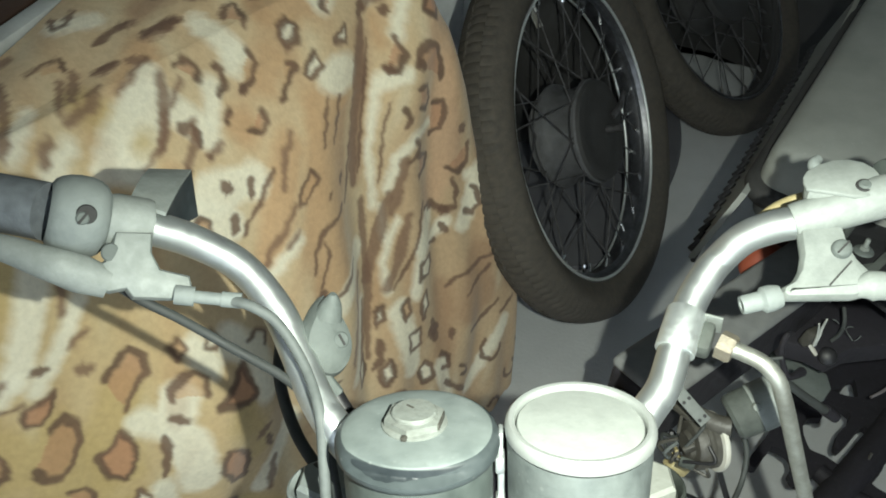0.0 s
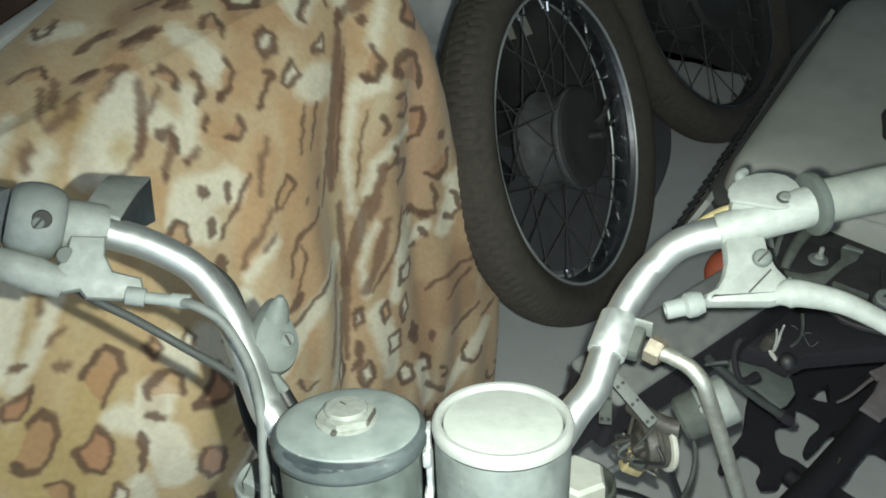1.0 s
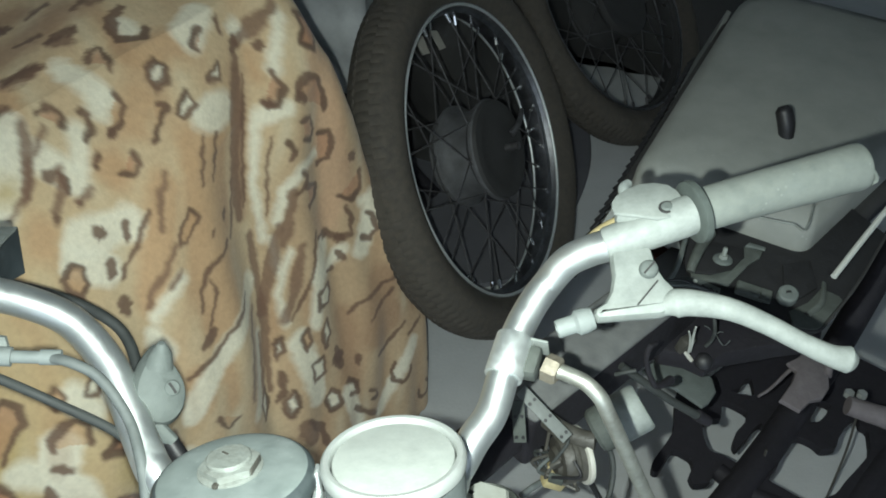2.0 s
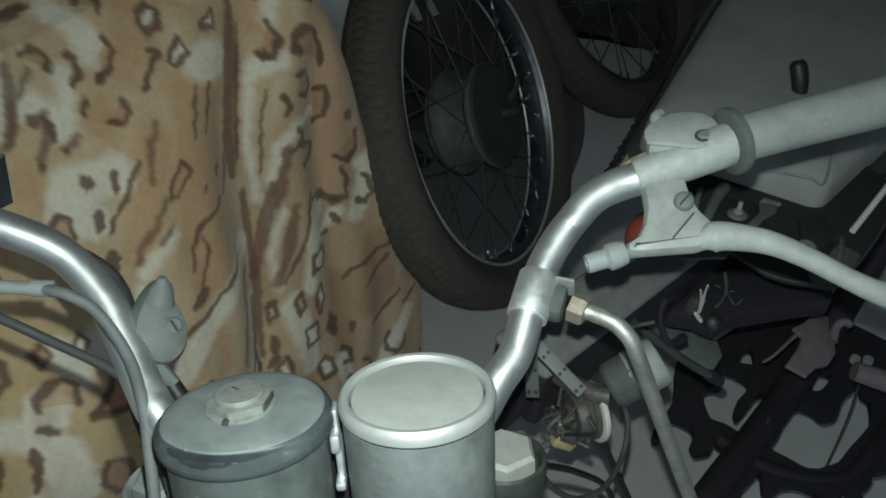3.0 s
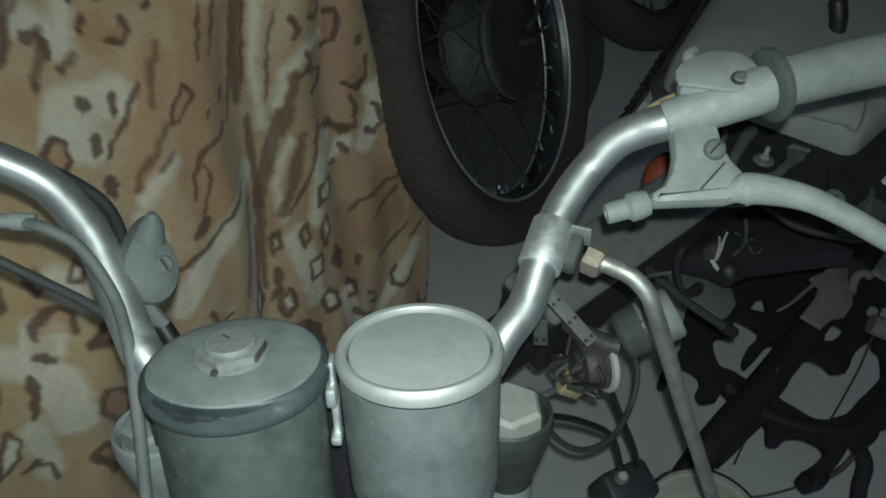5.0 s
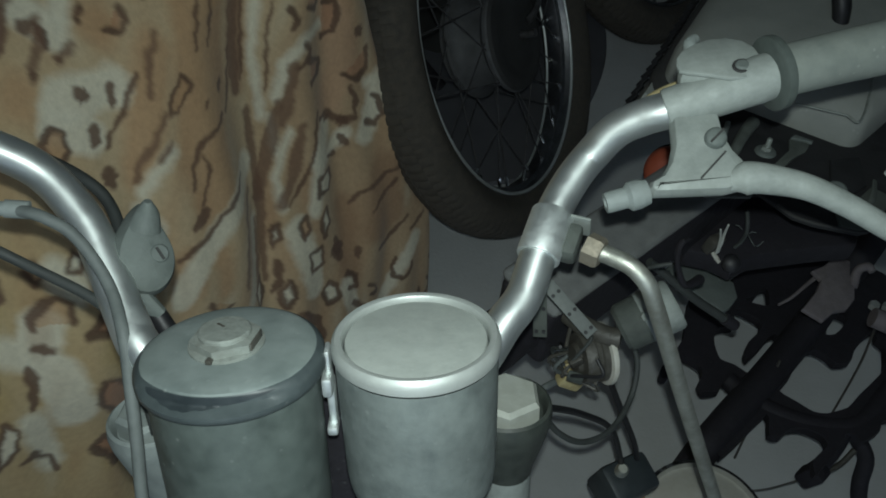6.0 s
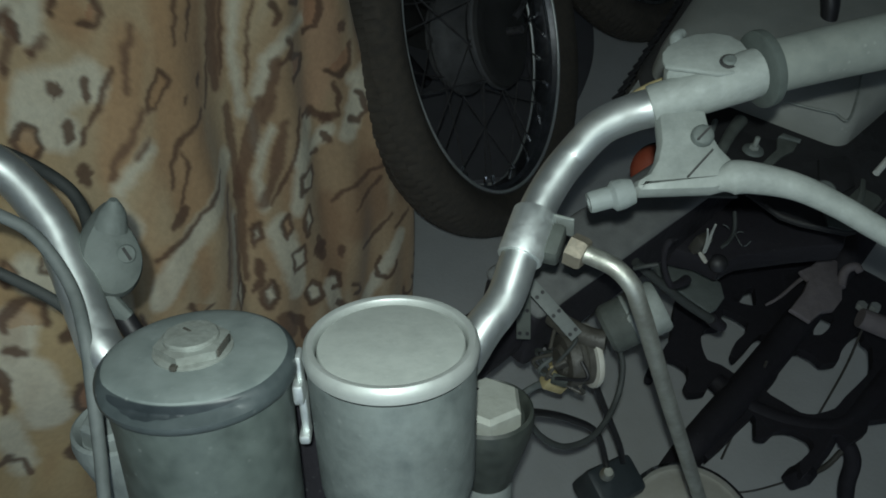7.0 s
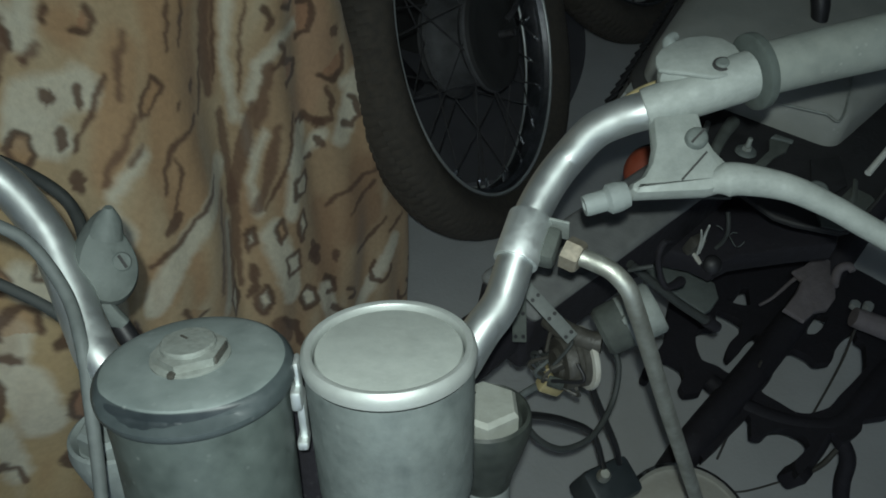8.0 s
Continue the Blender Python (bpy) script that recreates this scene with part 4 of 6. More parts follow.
# perch arm below the clamp
ARM_Y = Vector((0.0, 0.93, 0.37)).normalized()
ARM_X = Vector((1.0, 0.0, 0.05)).normalized()
ARM_N = ARM_X.cross(ARM_Y)
am = Matrix((ARM_X, ARM_Y, ARM_N)).transposed().to_4x4()
am.translation = (0.2300, 0.3330, 0.7790)
PX = 0.000263
arm = [(-72, 40), (16, 45), (22, -10), (34, -40), (50, -62), (62, -84), (56, -112), (10, -122), (-118, -120), (-127, -108), (-122, -94), (-100, -82), (-84, -58), (-74, -25)]
perch = bike_part("lever_perch", plate([(x * PX, y * PX) for x, y in arm], 0.013, am, 0.0048), M_ALU, "pale dusty cast perch", housing)
pv = am @ Matrix.Translation((0.0, -0.0058, 0.0))
bm = lathe([(0.0, 0.0108), (0.0036, 0.0106), (0.0049, 0.0096), (0.0054, 0.0080), (0.0054, 0.0055), (0.0, 0.0055)], pv, 24)
bike_part("slotted_screw", bm, M_CHOKE, "large slotted pivot screw", housing)
bike_part("screw_slot", rbox(0.0092, 0.0011, 0.0010, 0.0, pv @ Matrix.Translation((0, 0, 0.0106)) @ Matrix.Rotation(0.75, 4, "Z")), M_TRIM, "", housing, 0)
bike_part("seam", rbox(0.0190, 0.0010, 0.0008, 0.0, am @ Matrix.Translation((-0.0025, -0.0192, 0.0066)) @ Matrix.Rotation(0.78, 4, "Z")), M_TRIM, "", housing, 0)
adj_a, adj_b = Vector((0.1935, 0.3051, 0.7669)), Vector((0.1745, 0.3020, 0.7632))
ad = (adj_b - adj_a).normalized()
bm = lathe([(0.0060, -0.003), (0.0068, 0.0), (0.0072, 0.002), (0.0072, 0.006), (0.0056, 0.0075), (0.0052, 0.008), (0.0052, 0.0165), (0.0048, 0.0180), (0.0028, 0.0180), (0.0024, 0.010), (0.0, 0.010)], at_pose(adj_a, ad), 24)
bike_part("cable_adjuster", bm, M_GREY, "dusty cable adjuster", housing)
LEVER = [(0.2330, 0.3065, 0.7700), (0.2420, 0.3072, 0.7738), (0.2520, 0.3060, 0.7745), (0.2700, 0.3008, 0.7738), (0.2880, 0.2925, 0.7698), (0.3060, 0.2828, 0.7640), (0.3200, 0.2766, 0.7596), (0.3300, 0.2748, 0.7570), (0.3345, 0.2744, 0.7562)]
bike_part("brake_lever", tube(LEVER, [0.0030, 0.0082, 0.0074, 0.0063, 0.0057, 0.0055, 0.0060, 0.0076, 0.0036], 18, 8, flat=0.8), M_ALU, "pale dusty brake lever with ball end", housing)

# left-hand clamp, drum, perch, lever
LA = (Vector((-0.1813, 0.3102, 0.8226)) - Vector((-0.1390, 0.3234, 0.7990))).normalized()
lm = at_pose((-0.1400, 0.3232, 0.7995), LA)
lh = bike_part("left_lever_housing", lathe([(0.0100, 0.0), (0.0148, 0.0005), (0.0154, 0.003), (0.0154, 0.019), (0.0146, 0.022), (0.0100, 0.0222)], lm, 32), M_ALU, "grey dusty cast clamp on the left of the bar")
bm = lathe([(0.0100, 0.0215), (0.0150, 0.0222), (0.0182, 0.0245), (0.0203, 0.0280), (0.0214, 0.0325), (0.0215, 0.0375), (0.0208, 0.0425), (0.0194, 0.0465), (0.0176, 0.0490), (0.0150, 0.0505)], lm, 48)
drum = bike_part("throttle_drum", bm, M_GREY, "grey dusty drum beside the grip", lh)
o_ = lm @ Vector((0, 0, 0.036))
d_ = Vector((0.035, -0.02, 1.11)) - o_
d_ = (d_ - LA * d_.dot(LA)).normalized()
sp = at_pose(o_ + d_ * 0.0217, d_, LA)
# no hole is cut: a raised dark disc gives the recess its shade
bike_part("hole_disc", lathe([(0.0, 0.0008), (0.0044, 0.0006), (0.0050, -0.0008), (0.0050, -0.004), (0.0, -0.004)], sp @ Matrix.Translation((-0.0022, 0.0016, 0)), 24), M_TRIM, "dark disc standing in for a recess", lh)
bike_part("drum_screw", lathe([(0.0, 0.0016), (0.0026, 0.0014), (0.0033, 0.0006), (0.0033, -0.003), (0.0, -0.003)], sp, 20), M_CHOKE, "sunken slotted screw", lh)
bike_part("drum_slot", rbox(0.0070, 0.0013, 0.0010, 0.0, sp @ Matrix.Translation((0, 0, 0.0017)) @ Matrix.Rotation(-0.5, 4, "Z")), M_TRIM, "", lh, 0)


# open channel that reaches forward from the clamp
def bent_sheet(a, b, c, d, thick, bow=0.0):
    """A bowed sheet between the edges a-b (near) and d-c (far)."""
    a, b, c, d = Vector(a), Vector(b), Vector(c), Vector(d)
    n = (b - a).cross(d - a).normalized()
    bm = bmesh.new()
    lay = []
    for off in (0.0, -thick):
        grid = []
        for i in range(7):
            u = i / 6
            row = []
            for k in range(5):
                w_ = k / 4
                p = (a * (1 - w_) + b * w_) * (1 - u) + (d * (1 - w_) + c * w_) * u
                row.append(bm.verts.new(p + n * (off + bow * math.sin(math.pi * u))))
            grid.append(row)
        lay.append(grid)
    for grid in lay:
        for i in range(6):
            for k in range(4):
                bm.faces.new((grid[i][k], grid[i][k + 1], grid[i + 1][k + 1], grid[i + 1][k]))
    g, h = lay
    for i in range(6):
        bm.faces.new((g[i][0], g[i + 1][0], h[i + 1][0], h[i][0]))
        bm.faces.new((g[i][4], g[i + 1][4], h[i + 1][4], h[i][4]))
    for k in range(4):
        bm.faces.new((g[0][k], g[0][k + 1], h[0][k + 1], h[0][k]))
        bm.faces.new((g[6][k], g[6][k + 1], h[6][k + 1], h[6][k]))
    return bm


bike_part("open_channel", bent_sheet((-0.1481, 0.3270, 0.8160), (-0.1289, 0.3240, 0.8100), (-0.1330, 0.3791, 0.7941), (-0.1575, 0.3778, 0.7960), 0.0022, 0.003), M_ALU, "grey open cable channel", lh)
bike_part("channel_inside", bent_sheet((-0.1310, 0.3270, 0.8070), (-0.1330, 0.3350, 0.7870), (-0.1271, 0.3560, 0.7780), (-0.1335, 0.3800, 0.7925), 0.0020), M_ENAMEL, "black inner side", lh)
LX, LY = Vector((0.83, 0.30, -0.28)).normalized(), Vector((0.20, 0.80, 0.50)).normalized()
LY = (LY - LX * LY.dot(LX)).normalized()
pm = Matrix((LX, LY, LX.cross(LY))).transposed().to_4x4()
pm.translation = (-0.1450, 0.3005, 0.8000)
LP = 0.00033
poly = [(-20, 40), (36, 38), (34, 6), (46, -20), (90, -32), (96, -62), (60, -70), (4, -66), (-6, -52), (-30, -56), (-52, -46), (-56, -20), (-36, -6), (-26, 14)]
bike_part("left_perch", plate([(x * LP, y * LP) for x, y in poly], 0.015, pm, 0.0040), M_ALU, "grey dusty cast perch", lh)
bike_part("left_pivot_screw", lathe([(0.0, 0.0075), (0.0042, 0.0072), (0.0050, 0.006), (0.0, 0.006)], pm @ Matrix.Translation((-0.0085, 0.0020, 0)), 20), M_CHOKE, "dull screw", lh)
LLEV = [(-0.1520, 0.2860, 0.7960), (-0.1640, 0.2850, 0.8040), (-0.1783, 0.2850, 0.8120), (-0.2030, 0.2900, 0.8185), (-0.2307, 0.2950, 0.8205), (-0.2557, 0.2985, 0.8200), (-0.2900, 0.3010, 0.8180)]
bike_part("clutch_lever", tube(LLEV, [0.0080, 0.0100, 0.0086, 0.0066, 0.0060, 0.0056, 0.0055], 18, 8, flat=0.75), M_ALU, "grey dusty clutch lever", lh)
bm = tube([(-0.1215, 0.2885, 0.7850), (-0.1120, 0.2895, 0.7822)], 0.0052, 16, smooth=False)
tube([(-0.1140, 0.2893, 0.7828), (-0.0960, 0.2915, 0.7775)], 0.0034, 16, bm=bm, smooth=False)
tube([(-0.0990, 0.2912, 0.7785), (-0.0890, 0.2921, 0.7763)], 0.0042, 16, bm=bm, smooth=False)
bike_part("clutch_adjuster", bm, M_GREY, "dusty cable adjuster with lock nut", lh)

# cables on the left
bike_part("clutch_cable", tube([(-0.0960, 0.2916, 0.7778), (-0.0820, 0.2870, 0.7775), (-0.0688, 0.2825, 0.7682), (-0.0549, 0.2666, 0.7540), (-0.0452, 0.2440, 0.7475), (-0.0424, 0.2257, 0.7323), (-0.0410, 0.2077, 0.7130), (-0.0400, 0.1860, 0.6880), (-0.0390, 0.1650, 0.6400)],
                              0.0029, 14, 8), M_CABLE, "grey sheathed clutch cable")
bike_part("thin_cable", tube([(-0.1560, 0.2960, 0.7850), (-0.1400, 0.2900, 0.7775), (-0.1229, 0.2876, 0.7663), (-0.0983, 0.2829, 0.7485), (-0.0676, 0.2712, 0.7356), (-0.0521, 0.2554, 0.7320), (-0.0427, 0.2368, 0.7240), (-0.0380, 0.2200, 0.7000)], 0.0027, 12, 8),
          M_DARKCABLE, "thin dark cable")
bike_part("black_cable", tube([(-0.1750, 0.3950, 0.7350), (-0.1513, 0.4200, 0.6880), (-0.1253, 0.4120, 0.6742), (-0.1116, 0.4010, 0.6640), (-0.1020, 0.3780, 0.6550), (-0.0985, 0.3400, 0.6480), (-0.0850, 0.3050, 0.6440), (-0.0680, 0.2780, 0.6430), (-0.0400, 0.2500, 0.6300)], 0.0040, 14, 8),
          M_DARKCABLE, "black rubber cable behind the bar")

# small teardrop control on the left of the bar
tm = at_pose((-0.0505, 0.2965, 0.7340), (0.58, -0.45, 0.68), (0.1, -0.8, -0.6))
bm = lathe([(0.0, 0.0105), (0.008, 0.0100), (0.0132, 0.0072), (0.0152, 0.002), (0.0150, -0.005), (0.0, -0.0055)], tm, 40)
for v in bm.verts:
    q = tm.inverted() @ v.co
    q.y *= 1.22
    if q.y > 0.005:
        q.y += (q.y - 0.005) * 0.7 * max(0.0, 1 - abs(q.x) / 0.014)
    v.co = tm @ q
choke = bike_part("choke_control", bm, M_CHOKE, "grey teardrop-shaped choke control")
bike_part("choke_screw", lathe([(0.0, 0.0125), (0.0040, 0.0122), (0.0050, 0.0110), (0.0050, 0.008), (0.0, 0.008)], tm @ Matrix.Translation((0.005, 0.002, -0.0012)), 20), M_CHOKE, "", choke)
bike_part("choke_slot", rbox(0.0014, 0.0068, 0.0008, 0.0, tm @ Matrix.Translation((0.005, 0.002, 0.0113)) @ Matrix.Rotation(0.5, 4, "Z")), M_TRIM, "", choke, 0)
bike_part("choke_clip", tube([(-0.0640, 0.2960, 0.7400), (-0.0600, 0.2900, 0.7340), (-0.0530, 0.2830, 0.7230), (-0.0450, 0.2780, 0.7130)], [0.007, 0.008, 0.008, 0.007], 14, 6, flat=0.6), M_CHOKE, "", choke)
bike_part("choke_stub", tube([(-0.0465, 0.2795, 0.7145), (-0.0420, 0.2740, 0.7100), (-0.0370, 0.2680, 0.7060)], 0.0050, 14, 5), M_BLACKC, "black rubber stub", choke)
bike_part("choke_base", lathe([(0.0, -0.012), (0.0150, -0.012), (0.0165, -0.010), (0.0165, -0.006), (0.0150, -0.0045), (0.0, -0.0045)], tm, 36), M_CHOKE, "round base", choke)
bike_part("choke_lever_tip", tube([(-0.0490, 0.3070, 0.7460), (-0.0465, 0.3110, 0.7530), (-0.0450, 0.3130, 0.7590)], [0.0085, 0.0060, 0.002], 14, 4), M_CHOKE, "", choke)

# fork heads and yoke
def fork_head(o, inner, nut, cup):
    m_ = at_pose(o, U)
    h = bike_part("fork_head", lathe([(0.0, -0.005), (0.0190, -0.005), (0.0205, 0.0), (0.0218, 0.0016), (0.0234, 0.0004), (0.0241, -0.005), (0.0232, -0.011), (0.0195, -0.025), (0.0150, -0.040), (0.0140, -0.046), (0.0, -0.046)], m_, 48), cup, "fork head cup with a worn rim")
    bm = hexagon(0.0185, 0.013, m_ @ Matrix.Translation((0, 0, -0.006)) @ Matrix.Rotation(0.5, 4, "Z"))
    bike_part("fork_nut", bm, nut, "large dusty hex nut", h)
    bike_part("nut_notch", rbox(0.0030, 0.0060, 0.0012, 0.0004, m_ @ Matrix.Translation((-0.0070, 0.0085, 0.0068)) @ Matrix.Rotation(0.8, 4, "Z")), M_BLACKC, "", h)
    a = m_ @ Vector((0, 0, -0.030))
    bike_part("yoke_arm", tube([a, (a + Vector(inner)) / 2 + Vector((0, 0, -0.004)), inner], [0.013, 0.015, 0.018], 20, 6), M_ENAMEL, "", h)
    foot = m_ @ Vector((0, 0, -0.60))
    bike_part("fork_leg", tube([a, foot], 0.0138, 20, smooth=False), M_ALU, "grey fork leg", h)


fork_head((0.1310, 0.2490, 0.6680), (0.075, 0.248, 0.620), M_PALEBOLT, M_OLIVE)
fork_head((-0.0480, 0.2400, 0.6790), (0.005, 0.240, 0.625), M_GREY, M_GREY)
bike_part("steering_stem", tube([(0.040, 0.215, 0.560), (0.044, 0.262, 0.685)], 0.021, 24, smooth=False), M_FRAME, "black steering head")

# backbone of the frame
b0, b1 = Vector((0.045, 0.265, 0.595)), Vector((0.170, 0.420, 0.539))
b3 = Vector((0.574, 0.769, 0.472))
def beam(name, a, b, w, h, mat, label, drop=0.0):
    d = (b - a).normalized()
    side = d.cross(Vector((0, 0, 1))).normalized()
    up = side.cross(d)
    m_ = Matrix((d, -side, up)).transposed().to_4x4()
    m_.translation = (a + b) / 2 - up * drop
    return bike_part(name, rbox((b - a).length, w, h, 0.006, m_, seg=3), mat, label)
beam("backbone_top", b1, b3, 0.060, 0.012, M_FRAMEDUST, "backbone with grey dust on its top face", 0.006)
beam("backbone", b1, b3, 0.056, 0.062, M_FRAME, "sooty black box-section backbone", 0.040)
bike_part("neck", tube([b0, (0.080, 0.320, 0.550), (0.14, 0.395, 0.500), (0.22, 0.465, 0.490)], [0.024, 0.024, 0.024, 0.022], 18, 6), M_FRAME, "black neck of the frame")

# perforated strap and ignition switch
d = (Vector((0.2062, 0.3547, 0.5728)) - Vector((0.1762, 0.3824, 0.5941))).normalized()
def strap(o, d, n, nrm_, mat):
    d, nn = Vector(d).normalized(), Vector(nrm_)
    nn = (nn - d * nn.dot(d)).normalized()
    m_ = Matrix((d, nn.cross(d), nn)).transposed().to_4x4()
    m_.translation = o
    bm = rbox(0.0085 * n, 0.0098, 0.0012, 0.0003, m_)
    st = bike_part("perforated_strap", bm, mat, "pale perforated metal strap")
    for i in range(n):
        for k in (-1, 1):
            if (i + k) % 2:
                continue
            bike_part("strap_hole", lathe([(0.0, 0.0009), (0.0014, 0.0009), (0.0015, 0.0004)], m_ @ Matrix.Translation(((i - n / 2 + 0.5) * 0.0085, 0.0026 * k, 0)), 10), M_BLACKC, "", st)
strap((0.1890, 0.3700, 0.5845), d, 6, (0.1, -0.6, 0.78), M_STRAP)
strap((0.1700, 0.3690, 0.5780), (0.02, -0.55, -0.80), 4, (-0.2, -0.7, 0.55), M_TRAYDUST)

sw_axis = Vector((0.93, 0.22, -0.05)).normalized()
wm = at_pose((0.2040, 0.3610, 0.5330), sw_axis)
ign = bike_part("ignition_switch", lathe([(0.0, -0.006), (0.010, -0.006), (0.0120, -0.003), (0.0185, -0.002), (0.0200, 0.0), (0.0205, 0.006), (0.0190, 0.007), (0.0190, 0.010), (0.0205, 0.011), (0.0205, 0.018), (0.0180, 0.0215), (0.0120, 0.0215), (0.0110, 0.0190), (0.0, 0.0190)], wm, 36), M_BROWN, "grimy ignition switch with trailing wires")
bike_part("white_ring", lathe([(0.0195, 0.0150), (0.0238, 0.0160), (0.0242, 0.0180), (0.0235, 0.0200), (0.0195, 0.0205), (0.0190, 0.0170)], wm, 44), M_WHITE, "off-white collar", ign)
bike_part("yellow_connector", rbox(0.020, 0.012, 0.014, 0.002, at_pose((0.2045, 0.3745, 0.4800), (0.5, 0.2, 0.8))), M_YELLOW, "aged yellow wire connector", ign)
bike_part("clamp_band", tube([(0.1960, 0.3900, 0.5480), (0.2060, 0.3760, 0.5520), (0.2200, 0.3660, 0.5540), (0.2300, 0.3620, 0.5560)], 0.0075, 14, 6, flat=0.7), M_BROWN, "", ign)
random.seed(11)
for k, c in enumerate((M_BROWN, M_CABLE, M_DARKCABLE, M_BROWN, M_YELLOW, M_CABLE)):
    q = Vector((0.2000, 0.3720, 0.5170)) + Vector((random.uniform(-.004, .006), random.uniform(-.006, .006), random.uniform(-.008, .008)))
    e = Vector((0.2045, 0.3745, 0.4850)) + Vector((random.uniform(-.006, .006), 0, random.uniform(-.004, .004)))
    mid = (q + e) / 2 + Vector((-0.018 + 0.004 * k, 0.010 * random.uniform(-1, 1), 0.004))
    bike_part("switch_wire", tube([q, mid, e], 0.0016, 8, 8), c, "", ign)
for k in range(5):
    a = 0.5 + 1.1 * k
    rim_ = wm @ Vector((0.0215 * math.cos(a), 0.0215 * math.sin(a), 0.004))
    bike_part("switch_wire", tube([rim_, wm @ Vector((0.026 * math.cos(a + 0.5), 0.026 * math.sin(a + 0.5), -0.004 + 0.003 * k)), wm @ Vector((0.012 * math.cos(a + 1.1), 0.012 * math.sin(a + 1.1), -0.012))], 0.0014, 8, 8), (M_BLACKC, M_BROWN, M_DARKCABLE, M_BLACKC, M_BROWN)[k], "", ign)
bike_part("switch_tab", rbox(0.010, 0.004, 0.012, 0.001, wm @ Matrix.Translation((0.006, -0.012, -0.008)) @ Matrix.Rotation(0.6, 4, "X")), M_TRAYDUST, "dull metal contact tab", ign)
bike_part("switch_tab", rbox(0.008, 0.004, 0.010, 0.001, wm @ Matrix.Translation((-0.009, -0.008, -0.008)) @ Matrix.Rotation(-0.5, 4, "Y")), M_BROWN, "", ign)
bike_part("wire_bundle", tube([(0.1990, 0.3770, 0.4770), (0.1880, 0.3780, 0.4640), (0.1760, 0.3700, 0.4640)], 0.003, 10, 6), M_CABLE, "", ign)

# coil canister beside it
ca = (Vector((0.2760, 0.3800, 0.5800)) - Vector((0.2300, 0.3690, 0.5580))).normalized()
cm_ = at_pose((0.2300, 0.3690, 0.5570), ca)
coil = bike_part("canister", lathe([(0.0, 0.0), (0.0155, 0.0), (0.0180, 0.003), (0.0184, 0.010), (0.0184, 0.040), (0.0170, 0.0420), (0.0, 0.0425)], cm_, 36), M_TRAYDUST, "grey metal canister with pale end cap")
bike_part("end_cap", lathe([(0.0186, 0.019), (0.0191, 0.020), (0.0191, 0.0415), (0.0175, 0.0440), (0.0, 0.0445)], cm_, 36), M_ALU, "pale end cap", coil)
bike_part("canister_screw", hexagon(0.0035, 0.004, at_pose((0.2425, 0.3640, 0.5800), (0, -0.6, 0.8))), M_BOLT, "", coil)
bike_part("canister_bracket", tube([(0.2460, 0.3900, 0.6020), (0.2520, 0.3870, 0.6080), (0.2600, 0.3860, 0.6110)], 0.0016, 12, 5), M_DARKCABLE, "", coil)

# hanging cables
bike_part("loop_cable", tube([(0.2300, 0.3740, 0.5560), (0.2400, 0.3690, 0.5440), (0.2456, 0.3566, 0.5311), (0.2408, 0.3379, 0.5152), (0.2214, 0.3105, 0.5172), (0.1975, 0.2950, 0.5288), (0.1772, 0.2911, 0.5505), (0.1600, 0.2950, 0.5800)], 0.0022, 12, 8), M_DARKCABLE, "dark grey looped cable")
bike_part("hanging_cable", tube([(0.2220, 0.3620, 0.5250), (0.2292, 0.3583, 0.5054), (0.2465, 0.3608, 0.4564), (0.2671, 0.3573, 0.4025), (0.2760, 0.3570, 0.3700)], 0.0026, 12, 6), M_BLACKC, "black hanging cable")
bike_part("hanging_cable", tube([(0.1600, 0.3000, 0.5680), (0.1755, 0.3089, 0.5521), (0.2056, 0.3286, 0.5053), (0.2392, 0.3473, 0.4446), (0.2600, 0.3500, 0.3760)], 0.0026, 12, 6), M_BLACKC, "black hanging cable")
bike_part("regulator_box", rbox(0.050, 0.036, 0.042, 0.006, pose(0.2680, 0.3500, 0.3360, 12, 8, 25)), M_ENAMEL, "shiny black regulator block on its cables")
bm = lathe([(0.0, 0.0), (0.006, 0.0), (0.006, 0.006), (0.004, 0.010), (0.0, 0.010)], pose(0.2600, 0.3460, 0.3680, 10), 16)
bike_part("regulator_terminal", bm, M_STEM, "shiny terminal")

# ---- black lower frame ----
def low(name, pts, r, mat=M_FRAME, label="", flat=1.0, seg=14):
    return bike_part(name, tube(pts, r, seg, 6, flat=flat), mat, label)


low("cradle_tube", [(0.352, 0.408, 0.020), (0.401, 0.453, 0.150), (0.442, 0.491, 0.170), (0.507, 0.551, 0.172), (0.584, 0.626, 0.178), (0.640, 0.680, 0.215), (0.690, 0.730, 0.280), (0.740, 0.780, 0.380)], [0.019, 0.019, 0.020, 0.020, 0.020, 0.020, 0.019, 0.018], label="thick sooty black cradle tube")
low("cross_tube", [(0.462, 0.552, 0.170), (0.490, 0.520, 0.168), (0.530, 0.497, 0.166), (0.574, 0.487, 0.166), (0.606, 0.493, 0.166), (0.650, 0.526, 0.166), (0.700, 0.570, 0.160), (0.760, 0.630, 0.120)],
    [0.012, 0.013, 0.014, 0.013, 0.013, 0.016, 0.018, 0.018], label="sooty black curved cross tube")
low("stand_arm", [(0.585, 0.485, 0.165), (0.572, 0.466, 0.160), (0.556, 0.450, 0.155), (0.540, 0.438, 0.150)], [0.012, 0.010, 0.009, 0.012], label="short black arm")
bm = rbox(0.026, 0.022, 0.034, 0.006, pose(0.538, 0.436, 0.150, 20, 10, 40))
bike_part("arm_end", bm, M_FRAME, "worn black arm end")
low("spring_wire", [(0.548, 0.436, 0.150), (0.574, 0.447, 0.152), (0.592, 0.460, 0.160)], 0.0035, M_BROWN)
